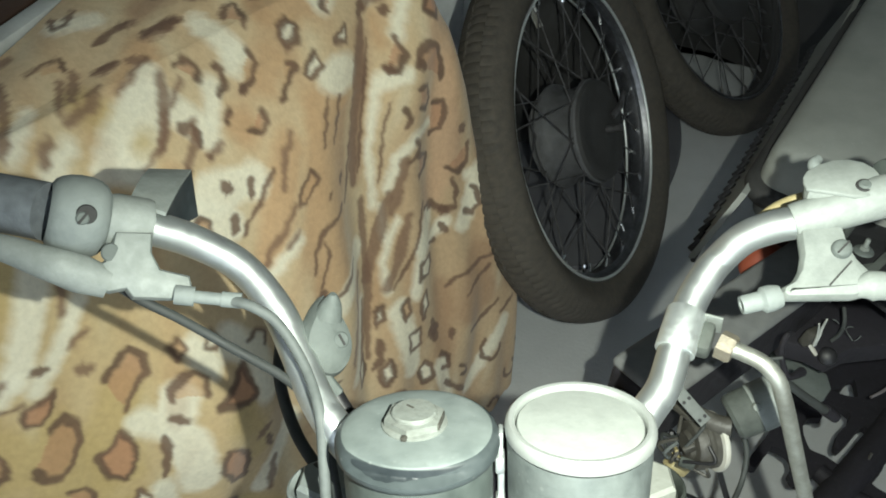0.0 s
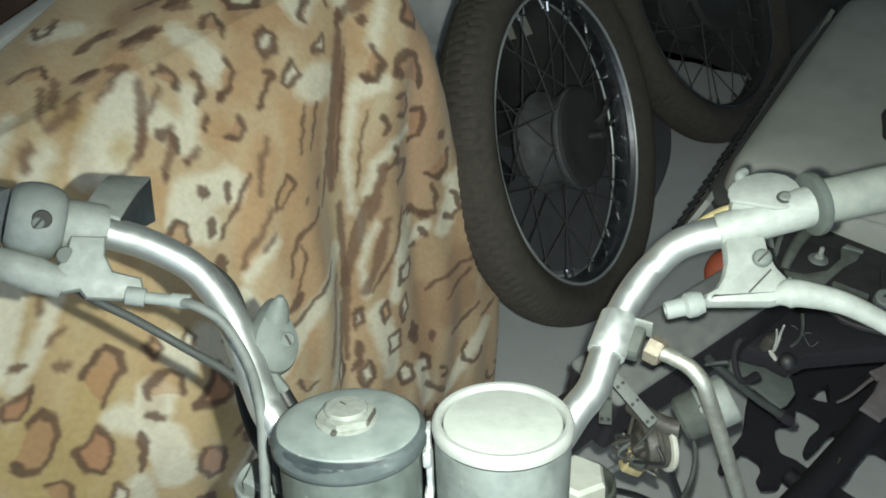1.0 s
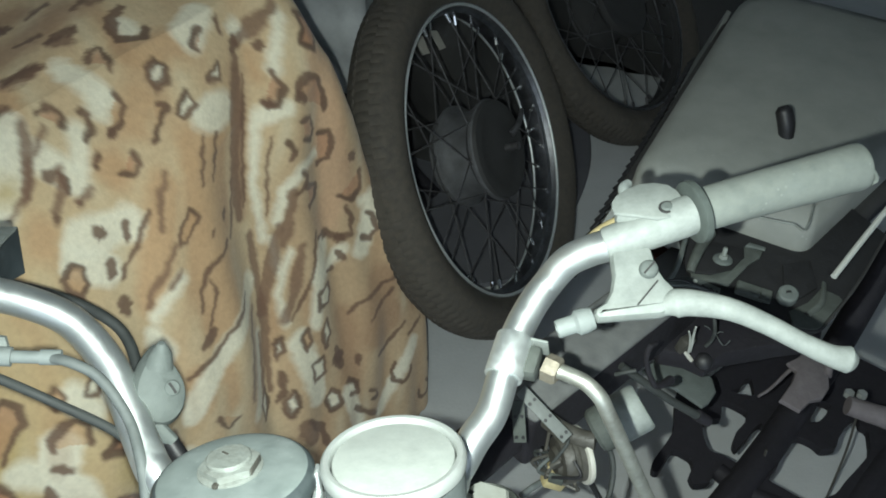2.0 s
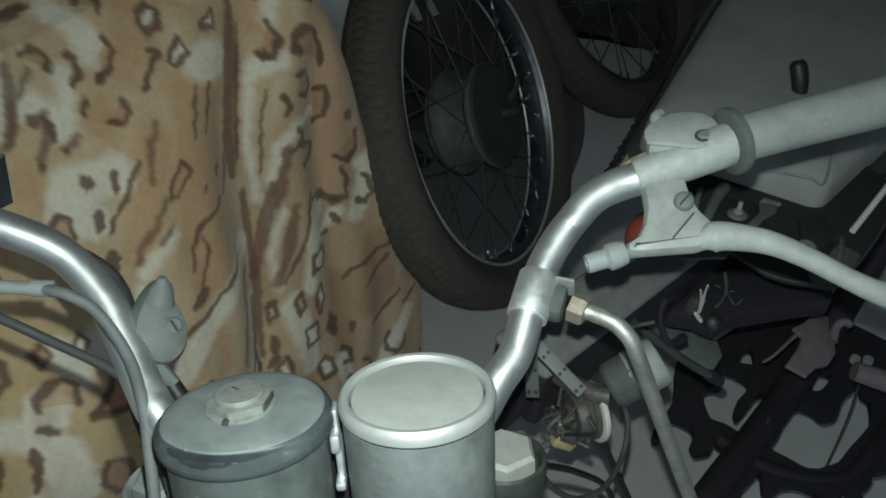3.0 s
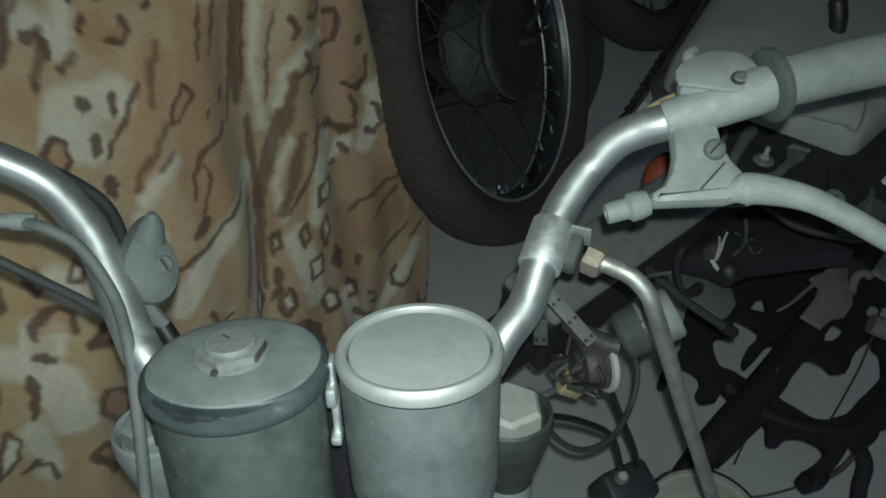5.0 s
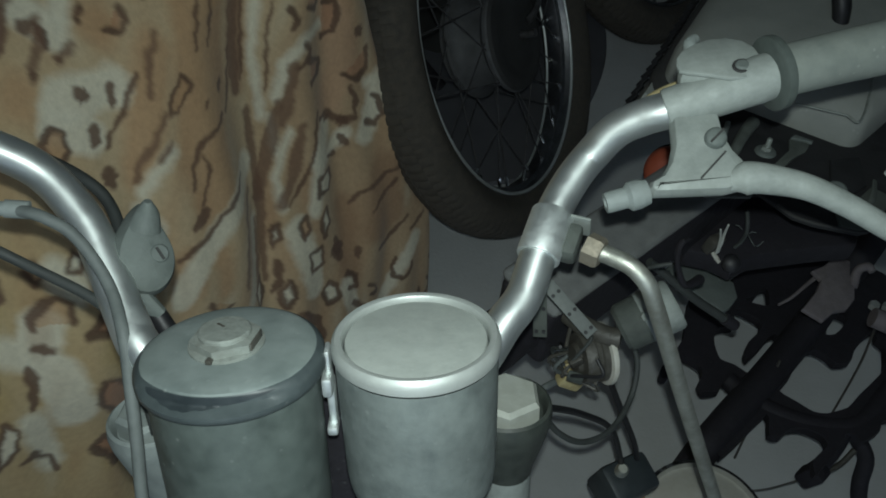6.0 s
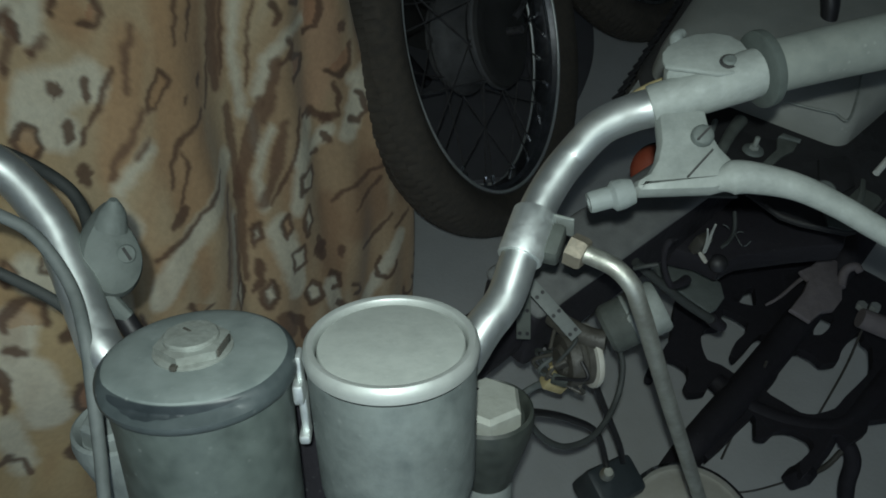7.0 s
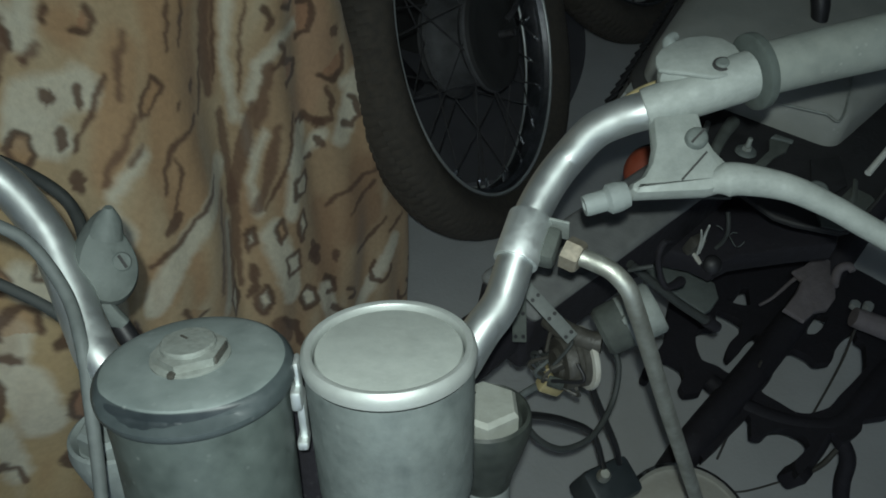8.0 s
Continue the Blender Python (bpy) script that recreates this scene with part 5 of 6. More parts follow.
low("ground_wire", [(0.455, 0.446, 0.090), (0.495, 0.440, 0.100), (0.535, 0.436, 0.140)], 0.0012, M_BROWN)
low("drain_hose", [(0.597, 0.480, 0.165), (0.608, 0.455, 0.150), (0.606, 0.436, 0.120), (0.613, 0.420, 0.095), (0.650, 0.405, 0.080), (0.72, 0.400, 0.030)], 0.0095, M_FRAME, "black rubber hose end")
low("thin_lead", [(0.520, 0.560, 0.200), (0.512, 0.540, 0.120), (0.505, 0.520, 0.020)], 0.0016, M_BROWN)
low("thin_lead", [(0.660, 0.610, 0.190), (0.655, 0.590, 0.130), (0.648, 0.570, 0.020)], 0.0016, M_BROWN)

# flat castings of the cradle
def casting(name, outline, z, thick, mat, label="", tilt=(0, 0)):
    """A thick plate with rounded rim; outline in plan."""
    cx, cy = sum(p[0] for p in outline) / len(outline), sum(p[1] for p in outline) / len(outline)
    bm = plate([(x - cx, y - cy) for x, y in outline], thick, pose(cx, cy, z, tilt[0], tilt[1]), min(0.004, thick * 0.3))
    return bike_part(name, bm, mat, label)


def holed_casting(name, outline, holes, z, thick, mat, label):
    """A thick cast web in plan with rounded openings through it."""
    bm = bmesh.new()
    edges = []
    for loop, per in [(outline, 3)] + [(h, 3) for h in holes]:
        pts = []
        n = len(loop)
        for i in range(n):
            p0, p1, p2, p3 = (Vector(loop[(i + k) % n]) for k in (-1, 0, 1, 2))
            for j in range(per):
                t = j / per
                q = 0.5 * (2 * p1 + (p2 - p0) * t + (2 * p0 - 5 * p1 + 4 * p2 - p3) * t * t + (3 * p1 - p0 - 3 * p2 + p3) * t ** 3)
                pts.append(q * 0.6 + (p1 * (1 - t) + p2 * t) * 0.4)
        vs = [bm.verts.new((p.x, p.y, z - thick / 2)) for p in pts]
        edges += [bm.edges.new((vs[i], vs[(i + 1) % len(vs)])) for i in range(len(vs))]
    bmesh.ops.triangle_fill(bm, edges=edges, use_beauty=True, use_dissolve=False)
    top = bmesh.ops.extrude_face_region(bm, geom=bm.faces[:])
    for v in top["geom"]:
        if isinstance(v, bmesh.types.BMVert):
            v.co.z += thick
    return bike_part(name, bm, mat, label, None, 30)


WEB = [(0.440, 0.674), (0.418, 0.610), (0.382, 0.569), (0.377, 0.556), (0.385, 0.553), (0.411, 0.583), (0.430, 0.570), (0.430, 0.556), (0.422, 0.545), (0.425, 0.532), (0.445, 0.534), (0.455, 0.547), (0.466, 0.530), (0.426, 0.488), (0.426, 0.447), (0.494, 0.501), (0.490, 0.475), (0.502, 0.471), (0.516, 0.481), (0.535, 0.481), (0.552, 0.470), (0.553, 0.458), (0.531, 0.441), (0.529, 0.424),
       (0.555, 0.445), (0.579, 0.472), (0.589, 0.472), (0.596, 0.462), (0.621, 0.475), (0.631, 0.490), (0.680, 0.503), (0.766, 0.641), (0.692, 0.728), (0.623, 0.760), (0.533, 0.722), (0.477, 0.685)]
HEART = [(0.497, 0.654), (0.512, 0.647), (0.525, 0.633), (0.515, 0.616), (0.5, 0.603), (0.491, 0.587), (0.493, 0.578), (0.512, 0.594), (0.527, 0.609), (0.537, 0.614), (0.538, 0.607), (0.515, 0.578), (0.491, 0.556), (0.474, 0.57), (0.458, 0.579), (0.456, 0.6), (0.46, 0.617), (0.47, 0.626), (0.487, 0.627)]
ROUND = [(0.519, 0.532), (0.537, 0.55), (0.552, 0.573), (0.562, 0.585), (0.58, 0.59), (0.594, 0.58), (0.601, 0.569), (0.62, 0.571), (0.63, 0.586), (0.65, 0.606), (0.667, 0.616), (0.666, 0.603), (0.672, 0.593), (0.661, 0.562), (0.638, 0.542), (0.613, 0.523), (0.594, 0.507), (0.567, 0.5), (0.551, 0.503), (0.535, 0.517)]
SQUARE = [(0.624, 0.646), (0.639, 0.637), (0.627, 0.622), (0.614, 0.612), (0.603, 0.612), (0.609, 0.624), (0.618, 0.633)]
MOON = [(0.513, 0.67), (0.527, 0.674), (0.538, 0.686), (0.548, 0.688), (0.543, 0.66), (0.527, 0.662)]
holed_casting("cradle_casting", WEB, [HEART, ROUND, SQUARE, MOON], 0.170, 0.014, M_FRAME, "sooty black cradle casting with openings")
br = casting("engine_bracket", [(0.525, 0.5965), (0.5405, 0.6034), (0.5567, 0.6162), (0.5649, 0.6168), (0.5736, 0.6098), (0.5672, 0.5903), (0.5711, 0.5869), (0.5623, 0.5595), (0.548, 0.545), (0.534, 0.543), (0.5175, 0.5306), (0.499, 0.5462), (0.5209, 0.5686), (0.5313, 0.5842)],
             0.325, 0.008, M_BRACKET, "dusty purplish-brown steel bracket", (4, 3))
bike_part("bracket_pipe", tube([(0.578, 0.540, 0.318), (0.610, 0.528, 0.312), (0.660, 0.510, 0.305)], [0.011, 0.012, 0.017], 18, 5), M_BRACKET, "dusty pipe stub", br)
for q in ((0.5914, 0.5614), (0.6056, 0.5591)):
    bike_part("bracket_bolt", hexagon(0.0060, 0.007, pose(q[0], q[1], 0.306)), M_RIMMETAL, "bright bolt end", br)
bike_part("bracket_hook", tube([(0.5670, 0.5770, 0.325), (0.5733, 0.5910, 0.330), (0.5793, 0.5958, 0.334), (0.5875, 0.5964, 0.335), (0.5900, 0.5900, 0.334)], [0.005, 0.005, 0.005, 0.005, 0.004], 12, 5), M_BRACKET, "", br)
bike_part("bracket_arm", tube([(0.4891, 0.5716, 0.300), (0.5053, 0.5785, 0.305), (0.5274, 0.5935, 0.312), (0.5364, 0.5976, 0.318)], [0.0016, 0.0018, 0.0022, 0.0026], 10, 5), M_BRACKET, "", br)

# grey rod, hook and pale plate beside the backbone
low("grey_rod", [(0.2700, 0.4460, 0.5390), (0.3150, 0.4390, 0.4974), (0.3500, 0.4348, 0.4696)], [0.0036, 0.0038, 0.0040], M_DARKCABLE, "dark grey rod")
low("rod_end", [(0.3460, 0.4352, 0.4730), (0.3580, 0.4340, 0.4630)], [0.0055, 0.0050], M_FRAME)
low("hook", [(0.3001, 0.4545, 0.556), (0.2933, 0.4489, 0.560), (0.2901, 0.4448, 0.556), (0.2900, 0.4420, 0.548), (0.2931, 0.4376, 0.536), (0.2992, 0.4340, 0.524), (0.3085, 0.4394, 0.518), (0.3182, 0.4479, 0.512)], [0.0022, 0.0026, 0.0025, 0.0024, 0.0025, 0.0028, 0.0034, 0.0044], M_FRAME, "black hook with a rubbed top")
casting("pale_plate", [(0.3438, 0.5770), (0.3699, 0.5968), (0.3842, 0.5987), (0.3978, 0.5847), (0.4194, 0.5607), (0.4186, 0.5419), (0.4063, 0.5276), (0.3978, 0.5228), (0.3745, 0.5501), (0.3617, 0.5550)], 0.355, 0.006, M_CHOKE, "grey dusty plate in the frame")

# black fillers under the seat, and a socket with wire ends
# made-up black bodies that fill the dark space inside the frame
bm = rbox(0.260, 0.240, 0.080, 0.025, pose(0.560, 0.800, 0.470, 0, 0, 40), seg=3)
bike_part("dark_filler_box", bm, M_FRAME, "black box added to fill the dark space under the seat")
casting("dark_cover_plate", [(0.332, 0.548), (0.360, 0.572), (0.402, 0.600), (0.477, 0.600), (0.540, 0.600), (0.5068, 0.5349), (0.464, 0.531), (0.403, 0.5225), (0.381, 0.511), (0.364, 0.524), (0.340, 0.5315)], 0.437, 0.026, M_FRAME, "black plate added to cover the floor inside the frame")
am_ = at_pose((0.3790, 0.5130, 0.4500), (-0.25, -0.62, 0.75))
wires = bike_part("wire_socket", lathe([(0.0, 0.001), (0.0060, 0.0), (0.0085, -0.002), (0.0092, -0.006), (0.0092, -0.026), (0.0, -0.026)], am_, 28), M_BLACKC, "black socket with bare wire ends")
bike_part("wire_end", tube([(0.3521, 0.5074, 0.506), (0.3567, 0.5107, 0.492), (0.3595, 0.5130, 0.478), (0.3611, 0.5151, 0.464)], [0.0008, 0.0012, 0.0013, 0.0013], 8, 5), M_STRIP, "pale stiff wire", wires)
bike_part("wire_end", tube([(0.3585, 0.5091, 0.510), (0.3603, 0.5129, 0.494), (0.3618, 0.5140, 0.480), (0.3630, 0.5164, 0.464)], [0.0009, 0.0013, 0.0013, 0.0013], 8, 5), M_STRIP, "pale stiff wire", wires)
bike_part("wire_crimp", tube([(0.3575, 0.5163, 0.464), (0.3618, 0.5140, 0.459), (0.3655, 0.5115, 0.4545)], [0.0016, 0.0026, 0.0020], 10, 5, flat=0.6), M_WHITE, "white crimped connector", wires)
bike_part("socket_block", rbox(0.016, 0.011, 0.020, 0.003, pose(0.3585, 0.5215, 0.4700, 10, 8, 30)), M_BROWN, "olive-brown plastic block", wires)
for q in ([(0.3760, 0.5280, 0.488), (0.3788, 0.5265, 0.488), (0.3825, 0.5264, 0.484)], [(0.3846, 0.5182, 0.487), (0.3847, 0.5077, 0.489), (0.3882, 0.5049, 0.485)],
          [(0.3893, 0.5040, 0.486), (0.3906, 0.5028, 0.489), (0.3939, 0.5048, 0.492)], [(0.3862, 0.5182, 0.487), (0.3878, 0.5176, 0.490), (0.3918, 0.5176, 0.489)]):
    bike_part("wire_strand", tube(q, 0.0004, 6, 6), M_CABLE, "", wires)
bike_part("thin_tube", tube([(0.3845, 0.5330, 0.500), (0.3842, 0.5250, 0.495), (0.3851, 0.5213, 0.485), (0.3851, 0.5231, 0.470), (0.3809, 0.5230, 0.462)], 0.0019, 10, 6), M_DARKCABLE, "", wires)

# tray with studs in front of the seat
def tray_sheet(name, outline, z, mat, label="", thick=0.0022, tilt=(0, 0)):
    cx, cy = sum(p[0] for p in outline) / len(outline), sum(p[1] for p in outline) / len(outline)
    return bike_part(name, plate([(x - cx, y - cy) for x, y in outline], thick, pose(cx, cy, z, *tilt), thick * 0.28), mat, label, tray)


tray = None
tray = tray_sheet("seat_tray", [(0.358, 0.500), (0.374, 0.478), (0.383, 0.4656), (0.3966, 0.4579), (0.4128, 0.4527), (0.4301, 0.4474), (0.4386, 0.4495), (0.448, 0.4578), (0.4708, 0.4788), (0.4963, 0.5047), (0.545, 0.560),
                               (0.520, 0.620), (0.420, 0.640), (0.350, 0.590), (0.345, 0.530)], 0.566, M_TRAY, "dark tray with studs in front of the seat", 0.005)
bike_part("tray_lip", tube([(0.374, 0.478, 0.569), (0.383, 0.4656, 0.569), (0.3966, 0.4579, 0.569), (0.4128, 0.4527, 0.569), (0.4301, 0.4474, 0.569), (0.4386, 0.4495, 0.569), (0.448, 0.4578, 0.5695), (0.4708, 0.4788, 0.570), (0.4963, 0.5047, 0.571), (0.545, 0.560, 0.572)], 0.0013, 10, 6), M_TRIM, "folded edge of the tray", tray)
tray_sheet("tray_floor", [(0.4154, 0.4530), (0.4282, 0.4480), (0.4366, 0.4495), (0.4460, 0.4578), (0.4687, 0.4790), (0.4676, 0.4840), (0.4558, 0.4948), (0.4375, 0.4789), (0.4172, 0.4701)], 0.5695, M_TRAYDUST, "dusty green-grey corner of the tray", 0.0030)
bike_part("tray_rib", tube([(0.4320, 0.4640, 0.5715), (0.4477, 0.4756, 0.5740), (0.4583, 0.4973, 0.5745)], [0.0030, 0.0036, 0.0026], 10, 5, flat=0.5), M_TRAYDUST, "", tray)
tray_sheet("dark_panel", [(0.4302, 0.5233), (0.4580, 0.5291), (0.4512, 0.4941), (0.4308, 0.4816), (0.4219, 0.4991)], 0.5720, M_TRAY, "", 0.004, (0, 6))
bike_part("tray_slot", rbox(0.0075, 0.0035, 0.0012, 0.0004, pose(0.4330, 0.4660, 0.5722, 0, 0, 20)), M_BLACKC, "", tray)
tray_sheet("bracket_base", [(0.3562, 0.5489), (0.3791, 0.5590), (0.4026, 0.5486), (0.3985, 0.5353), (0.3830, 0.5216), (0.3623, 0.5177), (0.3474, 0.5235)], 0.5710, M_TRAY, "", 0.003)
tray_sheet("tray_bracket", [(0.3433, 0.5174), (0.3600, 0.5130), (0.3805, 0.5169), (0.3959, 0.5305), (0.3999, 0.5436), (0.4147, 0.5361), (0.4096, 0.5283), (0.3973, 0.5217), (0.3722, 0.4991), (0.3629, 0.5051), (0.3428, 0.5097)], 0.5765, M_TRAYDUST, "dusty bent bracket", 0.0030, (3, -2))
tray_sheet("bracket_ear", [(0.4010, 0.5440), (0.4170, 0.5370), (0.4190, 0.5400), (0.4060, 0.5480)], 0.5795, M_CHOKE, "", 0.003)
sm = at_pose((0.3767, 0.5312, 0.5770), (0.05, 0.12, 1))
bm = lathe([(0.0, 0.0022), (0.0070, 0.0020), (0.0085, 0.0010), (0.0090, -0.0004), (0.0080, -0.0010), (0.0, -0.0010)], sm, 28)
bike_part("stud_washer", bm, M_CHOKE, "wide dusty washer", tray)
bm = hexagon(0.0042, 0.0035, sm @ Matrix.Translation((0, 0, 0.0018)))
lathe([(0.0022, 0.004), (0.0022, 0.0125), (0.0016, 0.0135), (0.0, 0.0136)], sm, 14, bm)
bike_part("stud", bm, M_BOLT, "pale threaded stud", tray)
sm = at_pose((0.4200, 0.4843, 0.5720), (-0.10, -0.25, 1))
bm = lathe([(0.0, 0.0090), (0.0022, 0.0090), (0.0026, 0.0104), (0.0070, 0.0104), (0.0084, 0.0094), (0.0088, 0.0070), (0.0086, 0.0), (0.0, 0.0)], sm, 32)
bush = bike_part("rubber_bush", bm, M_CHOKE, "grey rubber bush", tray)
bike_part("bush_slot", rbox(0.0046, 0.0014, 0.0016, 0.0004, sm @ Matrix.Translation((0, 0.001, 0.0100))), M_BLACKC, "", bush)
bm = rbox(0.026, 0.0135, 0.007, 0.0022, pose(0.3905, 0.4930, 0.5740, 6, 4, -28), seg=3)
rbox(0.010, 0.014, 0.004, 0.0012, pose(0.4010, 0.4850, 0.5755, 6, 4, -28), bm, seg=2)
bike_part("grey_block", bm, M_TRAYDUST, "dusty grey block", tray)
tray_sheet("tab_backing", [(0.3190, 0.5054), (0.3433, 0.5014), (0.3599, 0.4923), (0.3524, 0.4833), (0.3157, 0.4852)], 0.5715, M_TRAYDUST, "", 0.003)
tray_sheet("perforated_tab", [(0.3152, 0.5041), (0.3331, 0.5094), (0.3441, 0.5088), (0.3629, 0.4934), (0.3593, 0.4861), (0.3412, 0.4979), (0.3168, 0.5006)], 0.5790, M_CHOKE, "dusty perforated tab", 0.0020)
for q in ((0.3482, 0.4977), (0.3543, 0.4926), (0.3583, 0.4892)):
    bike_part("tab_hole", lathe([(0.0, 0.0008), (0.0011, 0.0008), (0.0012, 0.0)], pose(q[0], q[1], 0.5797), 10), M_BLACKC, "", tray)
bike_part("tab_rivet", lathe([(0.0021, 0.0), (0.0019, 0.0012), (0.0010, 0.0020), (0.0, 0.0022)], pose(0.3430, 0.5033, 0.5798), 16), M_PALEBOLT, "bright rivet", tray)
bike_part("tray_hose", tube([(0.3493, 0.5575, 0.586), (0.3410, 0.5407, 0.588), (0.3334, 0.5239, 0.587), (0.3236, 0.5094, 0.582), (0.3191, 0.5070, 0.576)], 0.0024, 12, 6), M_CHOKE, "dusty grey hose", tray)
bike_part("tray_hose", tube([(0.3720, 0.5600, 0.584), (0.3590, 0.5430, 0.586), (0.3484, 0.5271, 0.584), (0.3428, 0.5175, 0.578)], [0.0058, 0.0052, 0.0046, 0.0040], 14, 6), M_TRAYDUST, "", tray)
bike_part("tray_cable", tube([(0.3150, 0.5060, 0.5800), (0.3300, 0.5040, 0.5820), (0.3440, 0.4970, 0.5810), (0.3560, 0.4900, 0.5800)], 0.0008, 8, 6), M_BLACKC, "", tray)
low("grab_rod", [(0.4590, 0.4900, 0.5900), (0.4980, 0.5260, 0.6000), (0.5600, 0.5830, 0.6130)], 0.0027, M_STRIP, "pale metal rod")

# ---- the seat ----
SA, SB = Vector((0.312, 0.642)), Vector((0.458, 0.542))
SC, SD = Vector((0.805, 0.835)), Vector((0.556, 1.026))


def seat_outline(n=10):
    out = []
    ring = [SA, SB, SC, SD]
    for i, c in enumerate(ring):
        p, q = ring[i - 1], ring[(i + 1) % 4]
        r = (0.030, 0.014, 0.05, 0.075)[i]
        a, b = c + (p - c).normalized() * r, c + (q - c).normalized() * r
        for k in range(n):
            t = k / (n - 1)
            out.append(a * (1 - t) ** 2 + c * 2 * t * (1 - t) + b * t * t)
    return out


def seat():
    ob = thing("dual_seat", 0.52, 0.80, 0.515, "long dusty grey vinyl seat with dark stitched edge trim", "seat")
    ring = seat_outline()
    c = sum(ring, Vector((0, 0))) / len(ring)
    bm = bmesh.new()
    rows = []
    for f, z in ((1.0, 0.520), (1.012, 0.535), (1.012, 0.566), (0.995, 0.584), (0.96, 0.596), (0.86, 0.602), (0.6, 0.605), (0.3, 0.606)):
        rows.append([bm.verts.new((*(c + (q - c) * f), z + 0.003 * noise.noise(Vector((q.x * f * 9, q.y * 9, z))))) for q in ring])
    for a, b in zip(rows, rows[1:]):
        for j in range(len(ring)):
            bm.faces.new((a[j], a[(j + 1) % len(ring)], b[(j + 1) % len(ring)], b[j]))
    bm.faces.new(rows[-1])
    bm.faces.new(rows[0][::-1])
    cushion = part("cushion", bm, M_SEAT, ob, "dusty grey vinyl cover", 60)
    trim = part("edge_trim", tube([(*(c + (q - c) * 1.018), 0.552) for q in ring], 0.012, 10, bm=None, closed=True), M_TRIM, ob, "dark trim along the seat's edge", 60)
    # slanting side panel, laced along its lower edge
    low_a, low_b = Vector((0.264, 0.622, 0.472)), Vector((0.508, 1.030, 0.466))
    side = part("side_panel", bent_sheet((0.303, 0.630, 0.556), low_a, low_b, (0.540, 1.022, 0.556), 0.006, 0.004), M_SEAT, ob, "dusty grey vinyl side panel", 60)
    part("panel_piping", tube([low_a, low_a.lerp(low_b, 0.5), low_b], 0.0026, 10, 8), M_BLACKC, side, "black edge binding")
    d = low_b - low_a
    turn = math.degrees(math.atan2(d.y, d.x))
    me = None
    for k in range(30):
        q = low_a.lerp(low_b, (k + 0.6) / 30)
        if me is None:
            s = part("stitch", rbox(0.0150, 0.0056, 0.0050, 0.0012), M_BLACKC, side)
            me = s.data
        else:
            s = new("stitch", me)
            s.parent = side
        s.matrix_basis = pose(q.x - 0.003, q.y + 0.003, q.z + 0.012, 0, -35, turn - 34 + 7 * math.sin(k * 1.9))
    part("seam", tube([(0.438, 0.542, 0.6065), (0.447, 0.535, 0.6062), (0.470, 0.575, 0.6072), (0.500, 0.640, 0.6072)], 0.0012, 8, 6), M_BOLT, ob, "pale worn seam")
    part("seam", tube([(0.402, 0.560, 0.6045), (0.425, 0.548, 0.6060), (0.438, 0.542, 0.6065)], 0.0011, 8, 6), M_BOLT, ob, "pale worn seam")
    part("knob", tube([(0.4800, 0.6750, 0.6020), (0.4780, 0.6800, 0.6160), (0.4755, 0.6870, 0.6270), (0.4745, 0.6900, 0.6310)], [0.0075, 0.0085, 0.0085, 0.0050], 16, 6), M_BLACKC, ob, "black rubber knob")


seat()


